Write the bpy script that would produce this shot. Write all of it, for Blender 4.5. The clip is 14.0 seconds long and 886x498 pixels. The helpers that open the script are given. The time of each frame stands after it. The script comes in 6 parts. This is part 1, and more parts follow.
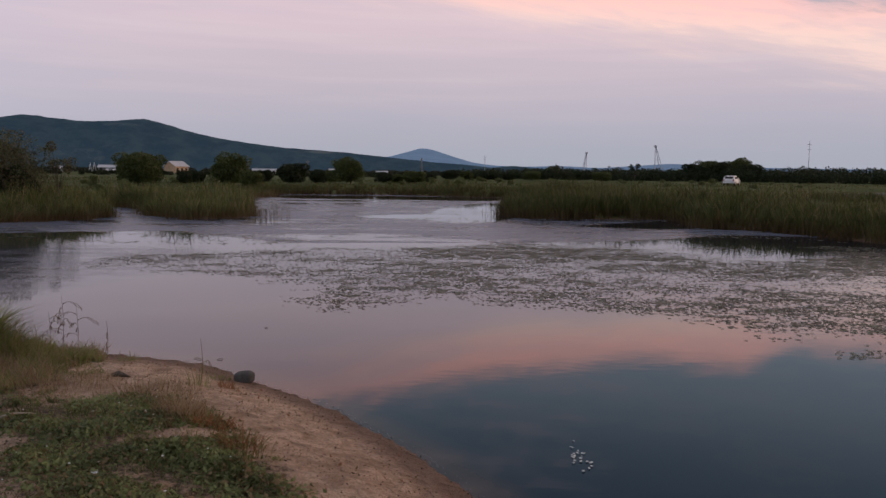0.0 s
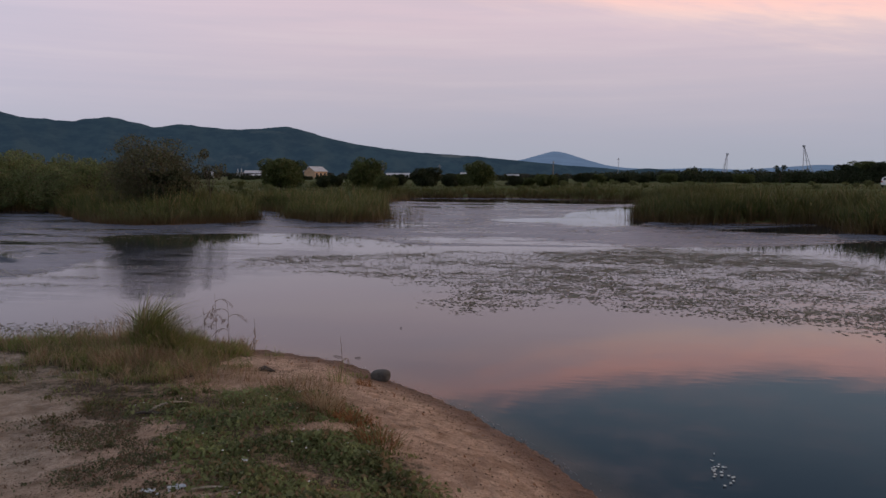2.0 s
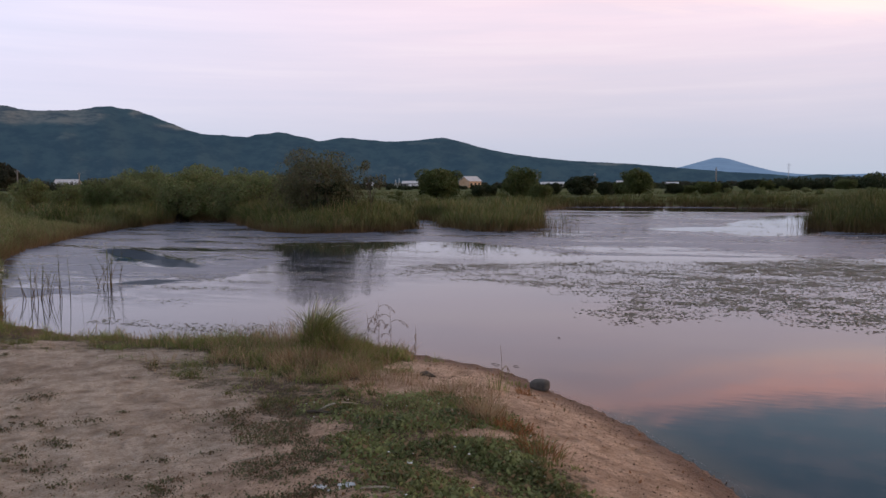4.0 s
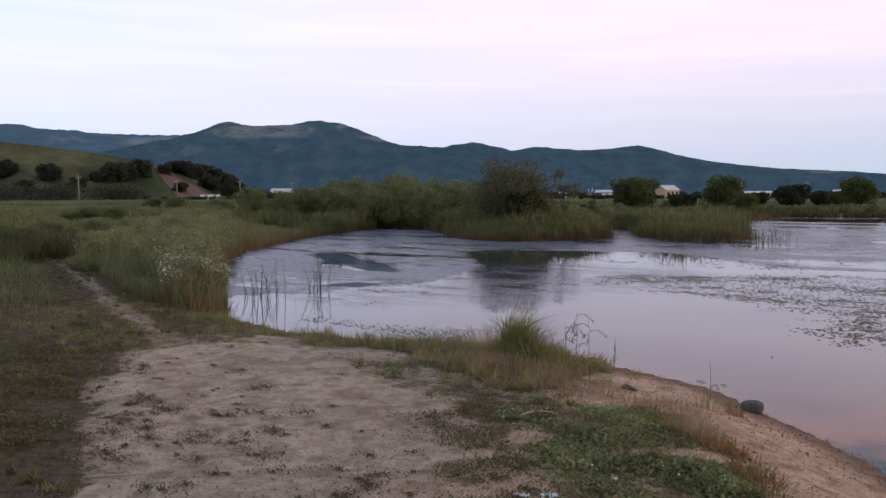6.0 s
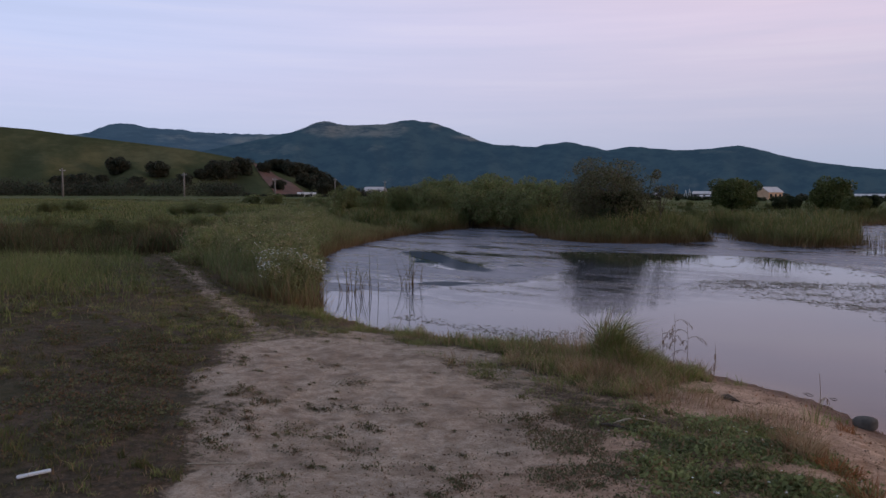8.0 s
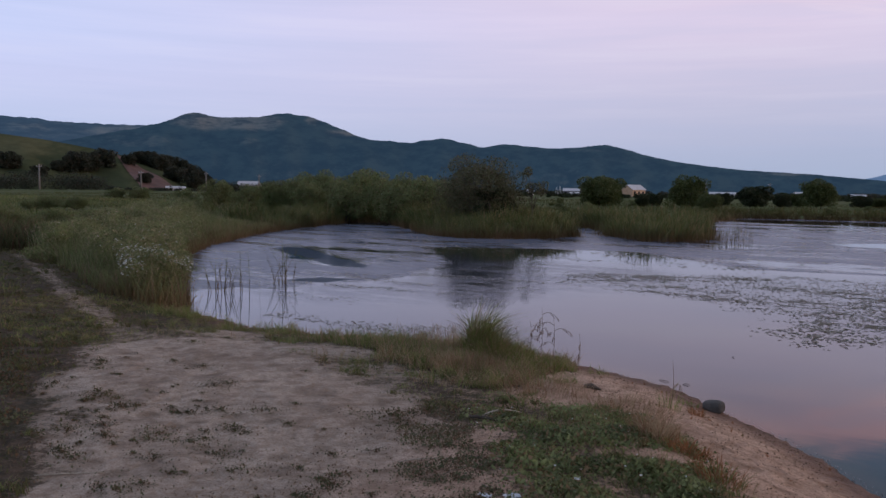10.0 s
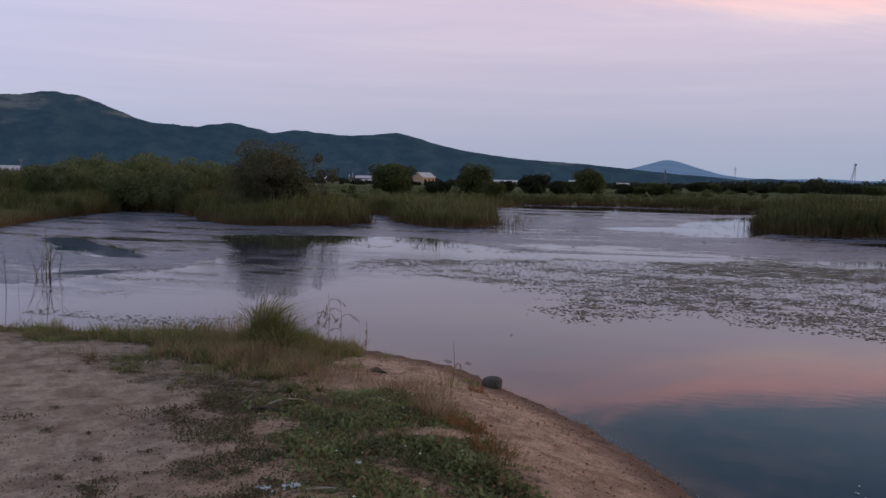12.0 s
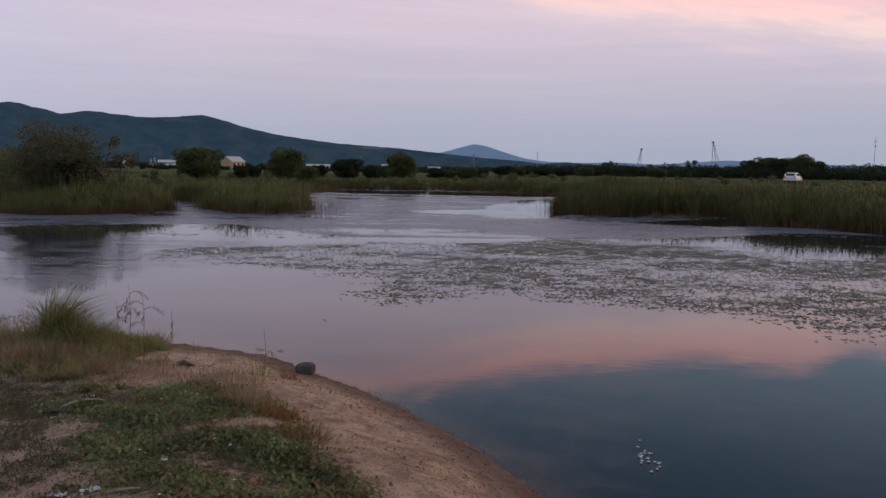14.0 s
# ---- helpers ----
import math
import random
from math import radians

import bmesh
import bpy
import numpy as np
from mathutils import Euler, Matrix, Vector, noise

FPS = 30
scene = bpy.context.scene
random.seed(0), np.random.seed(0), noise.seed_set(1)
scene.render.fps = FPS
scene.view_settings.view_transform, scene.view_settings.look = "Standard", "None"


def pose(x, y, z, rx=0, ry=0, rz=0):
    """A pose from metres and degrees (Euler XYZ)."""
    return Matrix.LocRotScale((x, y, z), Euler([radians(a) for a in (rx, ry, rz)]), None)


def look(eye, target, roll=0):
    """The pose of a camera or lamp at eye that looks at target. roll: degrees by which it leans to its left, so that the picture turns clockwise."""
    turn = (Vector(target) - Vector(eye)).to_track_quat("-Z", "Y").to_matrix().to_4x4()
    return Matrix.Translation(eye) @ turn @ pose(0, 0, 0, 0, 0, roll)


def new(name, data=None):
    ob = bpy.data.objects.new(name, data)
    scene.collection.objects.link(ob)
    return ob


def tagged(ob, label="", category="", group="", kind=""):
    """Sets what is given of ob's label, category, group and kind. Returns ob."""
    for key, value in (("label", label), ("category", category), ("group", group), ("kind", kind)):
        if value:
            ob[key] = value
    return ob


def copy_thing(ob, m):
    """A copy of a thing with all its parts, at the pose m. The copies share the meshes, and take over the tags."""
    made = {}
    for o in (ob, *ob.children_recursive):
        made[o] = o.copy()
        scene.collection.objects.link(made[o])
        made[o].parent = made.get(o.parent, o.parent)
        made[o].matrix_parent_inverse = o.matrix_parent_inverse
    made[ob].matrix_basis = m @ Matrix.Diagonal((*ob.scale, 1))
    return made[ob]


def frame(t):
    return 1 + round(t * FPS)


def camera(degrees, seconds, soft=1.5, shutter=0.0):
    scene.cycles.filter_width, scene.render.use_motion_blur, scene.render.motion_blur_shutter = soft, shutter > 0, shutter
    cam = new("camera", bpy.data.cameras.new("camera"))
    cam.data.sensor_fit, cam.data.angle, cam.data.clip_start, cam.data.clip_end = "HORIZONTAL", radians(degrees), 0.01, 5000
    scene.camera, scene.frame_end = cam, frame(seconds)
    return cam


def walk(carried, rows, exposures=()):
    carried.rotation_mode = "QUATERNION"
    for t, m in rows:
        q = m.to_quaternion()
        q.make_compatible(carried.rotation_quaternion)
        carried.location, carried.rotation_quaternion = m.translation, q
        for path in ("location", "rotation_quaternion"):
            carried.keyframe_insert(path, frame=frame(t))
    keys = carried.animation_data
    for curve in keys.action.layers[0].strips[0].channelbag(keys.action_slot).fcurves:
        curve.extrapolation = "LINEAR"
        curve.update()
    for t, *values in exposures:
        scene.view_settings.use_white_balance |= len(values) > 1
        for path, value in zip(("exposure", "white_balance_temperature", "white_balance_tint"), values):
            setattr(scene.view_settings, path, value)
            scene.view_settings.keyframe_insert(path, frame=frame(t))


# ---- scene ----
cam = camera(58.9, 14.0, 1.5)
PATH = [
    (0, (-0.04, 0.093, 2.082), (-0.043, 2.083, 1.89), 0.7),
    (0.5, (-0.042, 0.075, 2.083), (-0.111, 2.065, 1.892), 0.6),
    (1, (-0.052, 0.071, 2.084), (-0.179, 2.058, 1.892), 0.6),
    (1.5, (-0.058, 0.068, 2.086), (-0.284, 2.046, 1.894), 0.6),
    (2, (-0.068, 0.065, 2.084), (-0.401, 2.028, 1.898), 0.3),
    (2.5, (-0.082, 0.038, 2.081), (-0.538, 1.977, 1.901), 0.2),
    (3, (-0.095, 0.045, 2.084), (-0.636, 1.963, 1.909), 0.0),
    (5.5, (-0.226, 0.117, 2.044), (-1.248, 1.83, 1.901), -0.3),
    (6, (-0.254, 0.094, 2.046), (-1.39, 1.733, 1.908), -0.2),
    (6.5, (-0.294, 0.078, 2.048), (-1.522, 1.651, 1.91), 0.2),
    (7, (-0.3, 0.076, 2.051), (-1.578, 1.607, 1.913), 0.5),
    (7.2, (-0.309, 0.075, 2.052), (-1.603, 1.595, 1.913), 0.5),
    (8.2, (-0.305, 0.1, 2.053), (-1.625, 1.60, 1.913), 0.35),
    (9.3, (-0.289, 0.131, 2.055), (-1.559, 1.669, 1.911), 0.1),
    (9.5, (-0.288, 0.141, 2.054), (-1.5, 1.725, 1.908), 0.3),
    (10, (-0.273, 0.146, 2.052), (-1.341, 1.831, 1.904), 0.8),
    (10.5, (-0.25, 0.173, 2.052), (-1.164, 1.946, 1.9), 1.3),
    (11, (-0.227, 0.178, 2.057), (-1.033, 2.002, 1.901), 1.5),
    (11.5, (-0.219, 0.217, 2.034), (-0.919, 2.083, 1.872), 1.2),
    (12, (-0.205, 0.222, 2.037), (-0.799, 2.124, 1.865), 1.1),
    (12.5, (-0.193, 0.22, 2.032), (-0.673, 2.153, 1.85), 0.8),
    (13, (-0.18, 0.203, 2.039), (-0.56, 2.157, 1.847), 0.8),
    (13.5, (-0.166, 0.188, 2.045), (-0.413, 2.162, 1.843), 0.8),
    (14, (-0.143, 0.163, 2.051), (-0.276, 2.148, 1.847), 0.9),
]
LIGHT_READING = [(0.0, 0.0, 6740, 8), (1.5, -0.02, 6660, 8), (2.0, -0.04, 6600, 7), (2.5, 0.13, 6540, 7), (3.0, 0.30, 6480, 6), (5.5, 0.60, 6310, 4), (6.0, 0.66, 6180, 4), (6.25, 0.52, 6090, 4), (6.5, 0.34, 6050, 4), (7.2, 0.13, 5980, 5), (9.5, 0.1, 5740, 6), (10.0, 0.13, 5720, 6), (11.0, 0.05, 5750, 6), (12.5, 0.0, 6090, 7), (14.0, 0.02, 6270, 7)]
walk(cam, [(t, look(eye, target, roll)) for t, eye, target, roll in PATH], LIGHT_READING)

# ---- sky and light ----

def ramp(nt, stops, mode="LINEAR"):
    n = nt.nodes.new("ShaderNodeValToRGB")
    n.color_ramp.interpolation = mode
    el = n.color_ramp.elements
    while len(el) < len(stops):
        el.new(0.5)
    for e, (p, c) in zip(el, stops):
        e.position = p
        e.color = (*c, 1) if len(c) == 3 else c
    return n


def mth(nt, op, a, b=None, c=None, clamp=False):
    n = nt.nodes.new("ShaderNodeMath")
    n.operation, n.use_clamp = op, clamp
    for i, v in enumerate((a, b, c)):
        if v is None:
            continue
        if isinstance(v, (int, float)):
            n.inputs[i].default_value = v
        else:
            nt.links.new(v, n.inputs[i])
    return n.outputs[0]


def mixc(nt, fac, a, b, blend="MIX"):
    n = nt.nodes.new("ShaderNodeMix")
    n.data_type, n.blend_type = "RGBA", blend
    for i, v in ((0, fac), (6, a), (7, b)):
        if isinstance(v, (int, float)):
            n.inputs[i].default_value = v
        elif isinstance(v, (tuple, list)):
            n.inputs[i].default_value = (*v, 1)
        else:
            nt.links.new(v, n.inputs[i])
    return n.outputs[2]


def smooth(nt, v, lo, hi):
    n = nt.nodes.new("ShaderNodeMapRange")
    n.interpolation_type = "SMOOTHSTEP"
    nt.links.new(v, n.inputs[0])
    n.inputs[1].default_value, n.inputs[2].default_value = lo, hi
    return n.outputs[0]


def noise_tex(nt, vec, scale, detail=4.0, rough=0.55, stretch=None):
    if stretch:
        m = nt.nodes.new("ShaderNodeMapping")
        m.inputs["Scale"].default_value = stretch
        nt.links.new(vec, m.inputs[0])
        vec = m.outputs[0]
    n = nt.nodes.new("ShaderNodeTexNoise")
    nt.links.new(vec, n.inputs["Vector"])
    n.inputs["Scale"].default_value, n.inputs["Detail"].default_value, n.inputs["Roughness"].default_value = scale, detail, rough
    return n.outputs[0]


def make_sky():
    """Dusk: clear lavender air near the horizon, pink cloud sheet higher up, blue above it."""
    w = bpy.data.worlds.new("dusk_sky")
    scene.world = w
    w.use_nodes = True
    nt = w.node_tree
    nt.nodes.clear()
    out = nt.nodes.new("ShaderNodeOutputWorld")
    bg = nt.nodes.new("ShaderNodeBackground")
    tc = nt.nodes.new("ShaderNodeTexCoord")
    sep = nt.nodes.new("ShaderNodeSeparateXYZ")
    nt.links.new(tc.outputs["Generated"], sep.inputs[0])
    el = mth(nt, "MULTIPLY", mth(nt, "ARCSINE", sep.outputs[2]), 180 / math.pi)
    az = mth(nt, "MULTIPLY", mth(nt, "ARCTAN2", sep.outputs[0], sep.outputs[1]), 180 / math.pi)
    comb = nt.nodes.new("ShaderNodeCombineXYZ")
    nt.links.new(mth(nt, "MULTIPLY", az, 0.02), comb.inputs[0])
    nt.links.new(mth(nt, "MULTIPLY", el, 0.09), comb.inputs[1])
    big = noise_tex(nt, comb.outputs[0], 1.6, 5, 0.5)
    fine = noise_tex(nt, comb.outputs[0], 5.0, 6, 0.55, (1, 1.7, 1))
    wob = mth(nt, "ADD", mth(nt, "MULTIPLY", mth(nt, "SUBTRACT", big, 0.5), 7.0), mth(nt, "MULTIPLY", mth(nt, "SUBTRACT", fine, 0.5), 3.0))
    elw = mth(nt, "ADD", el, mth(nt, "MULTIPLY", wob, 0.4))
    right, left, above = ramp(nt, SKY_RIGHT), ramp(nt, SKY_LEFT), ramp(nt, SKY_ABOVE)
    for r in (right, left, above):
        nt.links.new(mth(nt, "DIVIDE", elw, 90.0, clamp=True), r.inputs[0])
    base = mixc(nt, smooth(nt, az, -78.0, -8.0), left.outputs[0], right.outputs[0])
    band = noise_tex(nt, comb.outputs[0], 2.2, 6, 0.6, (0.8, 3.6, 1))
    base = mixc(nt, mth(nt, "MULTIPLY", smooth(nt, band, 0.46, 0.72), mth(nt, "MULTIPLY", smooth(nt, el, 2.0, 8.0), 0.15)), base, (0.86, 0.74, 0.76))
    base = mixc(nt, mth(nt, "MULTIPLY", smooth(nt, band, 0.54, 0.30), 0.14), base, (0.42, 0.45, 0.585))
    # strands that run along the cloud sheet, which sinks towards the sunset side
    azc = mth(nt, "MAXIMUM", mth(nt, "MINIMUM", az, 42.0), -24.0)
    along = nt.nodes.new("ShaderNodeCombineXYZ")
    nt.links.new(mth(nt, "MULTIPLY", az, 0.05), along.inputs[0])
    nt.links.new(mth(nt, "MULTIPLY", mth(nt, "ADD", el, mth(nt, "MULTIPLY", az, 0.19)), 0.42), along.inputs[1])
    strand = mth(nt, "SUBTRACT", noise_tex(nt, along.outputs[0], 1.5, 6, 0.6), 0.5)
    puff = mth(nt, "SUBTRACT", noise_tex(nt, along.outputs[0], 4.5, 5, 0.6, (1.6, 1.0, 1)), 0.5)
    low_edge = mth(nt, "SUBTRACT", 12.3, mth(nt, "MULTIPLY", azc, 0.20))
    drop = mth(nt, "MULTIPLY", smooth(nt, az, 20.5, 25.0), 1.9)
    high_edge = mth(nt, "SUBTRACT", mth(nt, "MAXIMUM", mth(nt, "SUBTRACT", 14.95, mth(nt, "MULTIPLY", azc, 0.163)), 12.6), drop)
    lit = smooth(nt, mth(nt, "ADD", mth(nt, "SUBTRACT", el, low_edge), mth(nt, "MULTIPLY", strand, 5.5)), -1.8, 1.9)
    shred = smooth(nt, mth(nt, "ADD", strand, mth(nt, "MULTIPLY", puff, 0.8)), -0.16, 0.14)
    lit = mth(nt, "MULTIPLY", mth(nt, "MULTIPLY", lit, smooth(nt, az, -24.0, 4.0)), mth(nt, "ADD", 0.62, mth(nt, "MULTIPLY", shred, 0.38)))
    gone = mth(nt, "ADD", mth(nt, "SUBTRACT", el, high_edge), mth(nt, "ADD", mth(nt, "MULTIPLY", strand, 2.6), mth(nt, "MULTIPLY", puff, 2.8)))
    col = mixc(nt, mth(nt, "MULTIPLY", lit, 0.9), base, mixc(nt, smooth(nt, mth(nt, "ADD", el, mth(nt, "MULTIPLY", azc, 0.09)), 10.8, 14.2), CLOUD_LOW, CLOUD_LIT))
    # clear blue over the sheet, with loose shreds of cloud
    wisp = mth(nt, "MULTIPLY", smooth(nt, mth(nt, "ADD", fine, mth(nt, "MULTIPLY", puff, 0.7)), 0.46, 0.72), mth(nt, "MULTIPLY", mth(nt, "SUBTRACT", 1.0, smooth(nt, el, 20.0, 34.0)), mth(nt, "SUBTRACT", 1.0, mth(nt, "MULTIPLY", smooth(nt, az, 8.0, 24.0), 0.7))))
    high = mixc(nt, mth(nt, "MULTIPLY", wisp, 0.55), above.outputs[0], (0.46, 0.42, 0.50))
    col = mixc(nt, mth(nt, "MULTIPLY", smooth(nt, gone, -0.8, 1.2), smooth(nt, az, -60.0, -20.0)), col, high)
    nt.links.new(col, bg.inputs[0])
    bg.inputs[1].default_value = SKY_STRENGTH
    nt.links.new(bg.outputs[0], out.inputs[0])


SKY_STRENGTH = 1.0
SKY_RIGHT = [(0.0, (0.38, 0.405, 0.50)), (0.03, (0.435, 0.43, 0.53)), (0.075, (0.57, 0.50, 0.59)), (0.13, (0.73, 0.575, 0.66)),
             (0.19, (0.66, 0.50, 0.57)), (0.3, (0.3, 0.32, 0.40)), (0.6, (0.36, 0.33, 0.37)), (1.0, (0.46, 0.38, 0.40))]
SKY_ABOVE = [(0.0, (0.33, 0.40, 0.48)), (0.13, (0.31, 0.39, 0.49)), (0.17, (0.29, 0.365, 0.465)), (0.215, (0.195, 0.275, 0.37)), (0.28, (0.115, 0.185, 0.27)),
             (0.45, (0.20, 0.25, 0.32)), (0.6, (0.36, 0.33, 0.37)), (1.0, (0.46, 0.38, 0.40))]
SKY_LEFT = [(0.0, (0.45, 0.48, 0.61)), (0.04, (0.525, 0.54, 0.69)), (0.08, (0.605, 0.585, 0.76)), (0.11, (0.58, 0.595, 0.79)),
            (0.16, (0.54, 0.575, 0.78)), (0.3, (0.36, 0.42, 0.57)), (0.6, (0.38, 0.36, 0.42)), (1.0, (0.46, 0.38, 0.40))]
CLOUD_LOW = (0.98, 0.715, 0.67)
CLOUD_LIT = (1.25, 0.63, 0.57)
make_sky()
glow = new("low_sun", bpy.data.lights.new("low_sun", "SUN"))
glow.data.energy, glow.data.angle, glow.data.color = 0.9, radians(14), (1.0, 0.62, 0.42)
glow.matrix_world = look((86, 48, 13), (0, 0, 0))

# ---- materials ----


def material(name):
    m = bpy.data.materials.new(name)
    m.use_nodes = True
    nt = m.node_tree
    return m, nt, nt.nodes["Principled BSDF"]


def bumped(nt, bsdf, height, strength=0.5, dist=0.02):
    b = nt.nodes.new("ShaderNodeBump")
    b.inputs["Strength"].default_value, b.inputs["Distance"].default_value = strength, dist
    nt.links.new(height, b.inputs["Height"])
    nt.links.new(b.outputs[0], bsdf.inputs["Normal"])


def position(nt):
    return nt.nodes.new("ShaderNodeNewGeometry").outputs["Position"]


def blade_material(name, low, high, dry, dry_share=0.2, rough=0.6, zlow=0.0, zhigh=1.5, base=None, thin=0.35):
    """Plant stuff: colour varies piece by piece, dry pieces among the green ones, old growth and some painted shade at
    the foot.
    """
    m, nt, b = material(name)
    geo = nt.nodes.new("ShaderNodeNewGeometry")
    rnd = geo.outputs["Random Per Island"]
    col = mixc(nt, rnd, low, high)
    patch = noise_tex(nt, geo.outputs["Position"], 0.35, 3)
    col = mixc(nt, mth(nt, "MULTIPLY", mth(nt, "SUBTRACT", patch, 0.35, clamp=True), 1.2, clamp=True), col, tuple(0.55 * a + 0.45 * c for a, c in zip(high, dry)))
    tuftwise = noise_tex(nt, geo.outputs["Position"], 2.3, 3, 0.6)
    col = mixc(nt, mth(nt, "MULTIPLY", smooth(nt, tuftwise, 0.5, 0.32), 0.6), col, tuple(0.5 * a for a in low))
    col = mixc(nt, mth(nt, "MULTIPLY", smooth(nt, tuftwise, 0.52, 0.7), 0.5), col, tuple(1.25 * a for a in high))
    rnd2 = mth(nt, "FRACT", mth(nt, "MULTIPLY", rnd, 37.7))
    col = mixc(nt, mth(nt, "LESS_THAN", rnd2, dry_share), col, dry)
    # foot colour: brown old growth, and for the reeds painted shade between stems
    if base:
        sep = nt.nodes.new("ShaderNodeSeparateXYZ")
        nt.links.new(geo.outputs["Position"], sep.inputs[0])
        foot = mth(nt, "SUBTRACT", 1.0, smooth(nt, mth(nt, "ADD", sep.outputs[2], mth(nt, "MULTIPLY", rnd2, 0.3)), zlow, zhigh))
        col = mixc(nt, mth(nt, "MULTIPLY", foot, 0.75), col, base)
    nt.links.new(col, b.inputs["Base Color"])
    b.inputs["Roughness"].default_value = rough
    b.inputs["Specular IOR Level"].default_value = 0.25
    tr = nt.nodes.new("ShaderNodeBsdfTranslucent")
    nt.links.new(col, tr.inputs[0])
    mx = nt.nodes.new("ShaderNodeMixShader")
    mx.inputs[0].default_value = thin
    nt.links.new(b.outputs[0], mx.inputs[1])
    nt.links.new(tr.outputs[0], mx.inputs[2])
    nt.links.new(mx.outputs[0], nt.nodes["Material Output"].inputs[0])
    return m


def plain(name, col, col2=None, rough=0.7, scale=8.0, bump=0.2, metal=0.0, dist=0.01):
    m, nt, b = material(name)
    tc = nt.nodes.new("ShaderNodeTexCoord").outputs["Object"]
    n1, n2 = noise_tex(nt, tc, scale, 5), noise_tex(nt, tc, scale * 9, 3)
    col2 = col2 or tuple(0.65 * c for c in col)
    c = mixc(nt, smooth(nt, n1, 0.35, 0.7), col, col2)
    c = mixc(nt, mth(nt, "MULTIPLY", n2, 0.35), c, tuple(0.6 * v for v in col))
    nt.links.new(c, b.inputs["Base Color"])
    b.inputs["Roughness"].default_value, b.inputs["Metallic"].default_value = rough, metal
    if bump:
        bumped(nt, b, n2, bump, dist)
    return m


def ground_material():
    m, nt, b = material("ground_soil")
    pos = position(nt)
    sep = nt.nodes.new("ShaderNodeSeparateXYZ")
    nt.links.new(pos, sep.inputs[0])
    att = nt.nodes.new("ShaderNodeAttribute")
    att.attribute_name = "sand"
    n1, n2, n3 = noise_tex(nt, pos, 1.3, 5), noise_tex(nt, pos, 9, 5), noise_tex(nt, pos, 70, 4, 0.7)
    sand = mixc(nt, smooth(nt, n1, 0.35, 0.7), (0.76, 0.53, 0.39), (0.62, 0.425, 0.31))
    sand = mixc(nt, mth(nt, "MULTIPLY", smooth(nt, n2, 0.45, 0.72), 0.55), sand, (0.32, 0.19, 0.115))
    sand = mixc(nt, mth(nt, "MULTIPLY", smooth(nt, n3, 0.42, 0.66), 0.5), sand, (0.27, 0.145, 0.09))
    # trodden dents, whose shade and dirt are painted into the sand colour
    vor = nt.nodes.new("ShaderNodeTexVoronoi")
    vor.inputs["Scale"].default_value, vor.inputs["Randomness"].default_value = 3.2, 1.0
    warp = mixc(nt, 0.12, pos, nt.nodes.new("ShaderNodeTexNoise").outputs["Color"])
    nt.links.new(warp, vor.inputs["Vector"])
    dent = smooth(nt, vor.outputs["Distance"], 0.10, 0.34)
    dent2 = smooth(nt, noise_tex(nt, pos, 5.5, 2, 0.5), 0.40, 0.58)
    crumb = noise_tex(nt, pos, 30, 3, 0.75)
    sand = mixc(nt, mth(nt, "MULTIPLY", mth(nt, "SUBTRACT", 1.0, dent), 0.6), sand, (0.24, 0.145, 0.09))
    sand = mixc(nt, mth(nt, "MULTIPLY", mth(nt, "SUBTRACT", 1.0, dent2), 0.30), sand, (0.25, 0.155, 0.095))
    sand = mixc(nt, mth(nt, "MULTIPLY", smooth(nt, crumb, 0.54, 0.66), 0.5), sand, (0.26, 0.16, 0.10))
    sand = mixc(nt, mth(nt, "MULTIPLY", smooth(nt, mth(nt, "SUBTRACT", 1.0, crumb), 0.56, 0.66), 0.35), sand, (0.74, 0.55, 0.40))
    stain = smooth(nt, noise_tex(nt, pos, 2.6, 5, 0.65), 0.50, 0.66)
    sand = mixc(nt, mth(nt, "MULTIPLY", stain, 0.48), sand, (0.27, 0.17, 0.115))
    tread = nt.nodes.new("ShaderNodeAttribute")
    tread.attribute_name = "trodden"
    sand = mixc(nt, tread.outputs["Fac"], sand, mixc(nt, 1.0, sand, (0.82, 0.95, 1.03), "MULTIPLY"))
    turf = mixc(nt, smooth(nt, n2, 0.35, 0.65), (0.125, 0.088, 0.06), (0.062, 0.049, 0.034))
    turf = mixc(nt, mth(nt, "MULTIPLY", smooth(nt, crumb, 0.52, 0.62), 0.25), turf, (0.30, 0.21, 0.13))
    turf = mixc(nt, mth(nt, "MULTIPLY", smooth(nt, n1, 0.4, 0.7), 0.6), turf, (0.05, 0.055, 0.022))
    far = mixc(nt, smooth(nt, noise_tex(nt, pos, 0.05, 5), 0.4, 0.65), (0.075, 0.095, 0.03), (0.115, 0.12, 0.045))
    ln = nt.nodes.new("ShaderNodeVectorMath")
    ln.operation = "LENGTH"
    nt.links.new(pos, ln.inputs[0])
    turf = mixc(nt, smooth(nt, ln.outputs["Value"], 18.0, 45.0), turf, far)
    edge = mth(nt, "ADD", mth(nt, "ADD", att.outputs["Fac"], mth(nt, "MULTIPLY", mth(nt, "SUBTRACT", n2, 0.5), 1.1)), mth(nt, "MULTIPLY", mth(nt, "SUBTRACT", crumb, 0.5), 0.8))
    col = mixc(nt, smooth(nt, edge, 0.3, 0.7), turf, sand)
    wet = mth(nt, "SUBTRACT", 1.0, smooth(nt, mth(nt, "ADD", sep.outputs[2], mth(nt, "MULTIPLY", mth(nt, "SUBTRACT", n2, 0.5), 0.06)), 0.02, 0.10))
    col = mixc(nt, mth(nt, "MULTIPLY", wet, 0.8), col, (0.15, 0.08, 0.055))
    nt.links.new(col, b.inputs["Base Color"])
    nt.links.new(mth(nt, "SUBTRACT", 0.95, mth(nt, "MULTIPLY", wet, 0.25)), b.inputs["Roughness"])
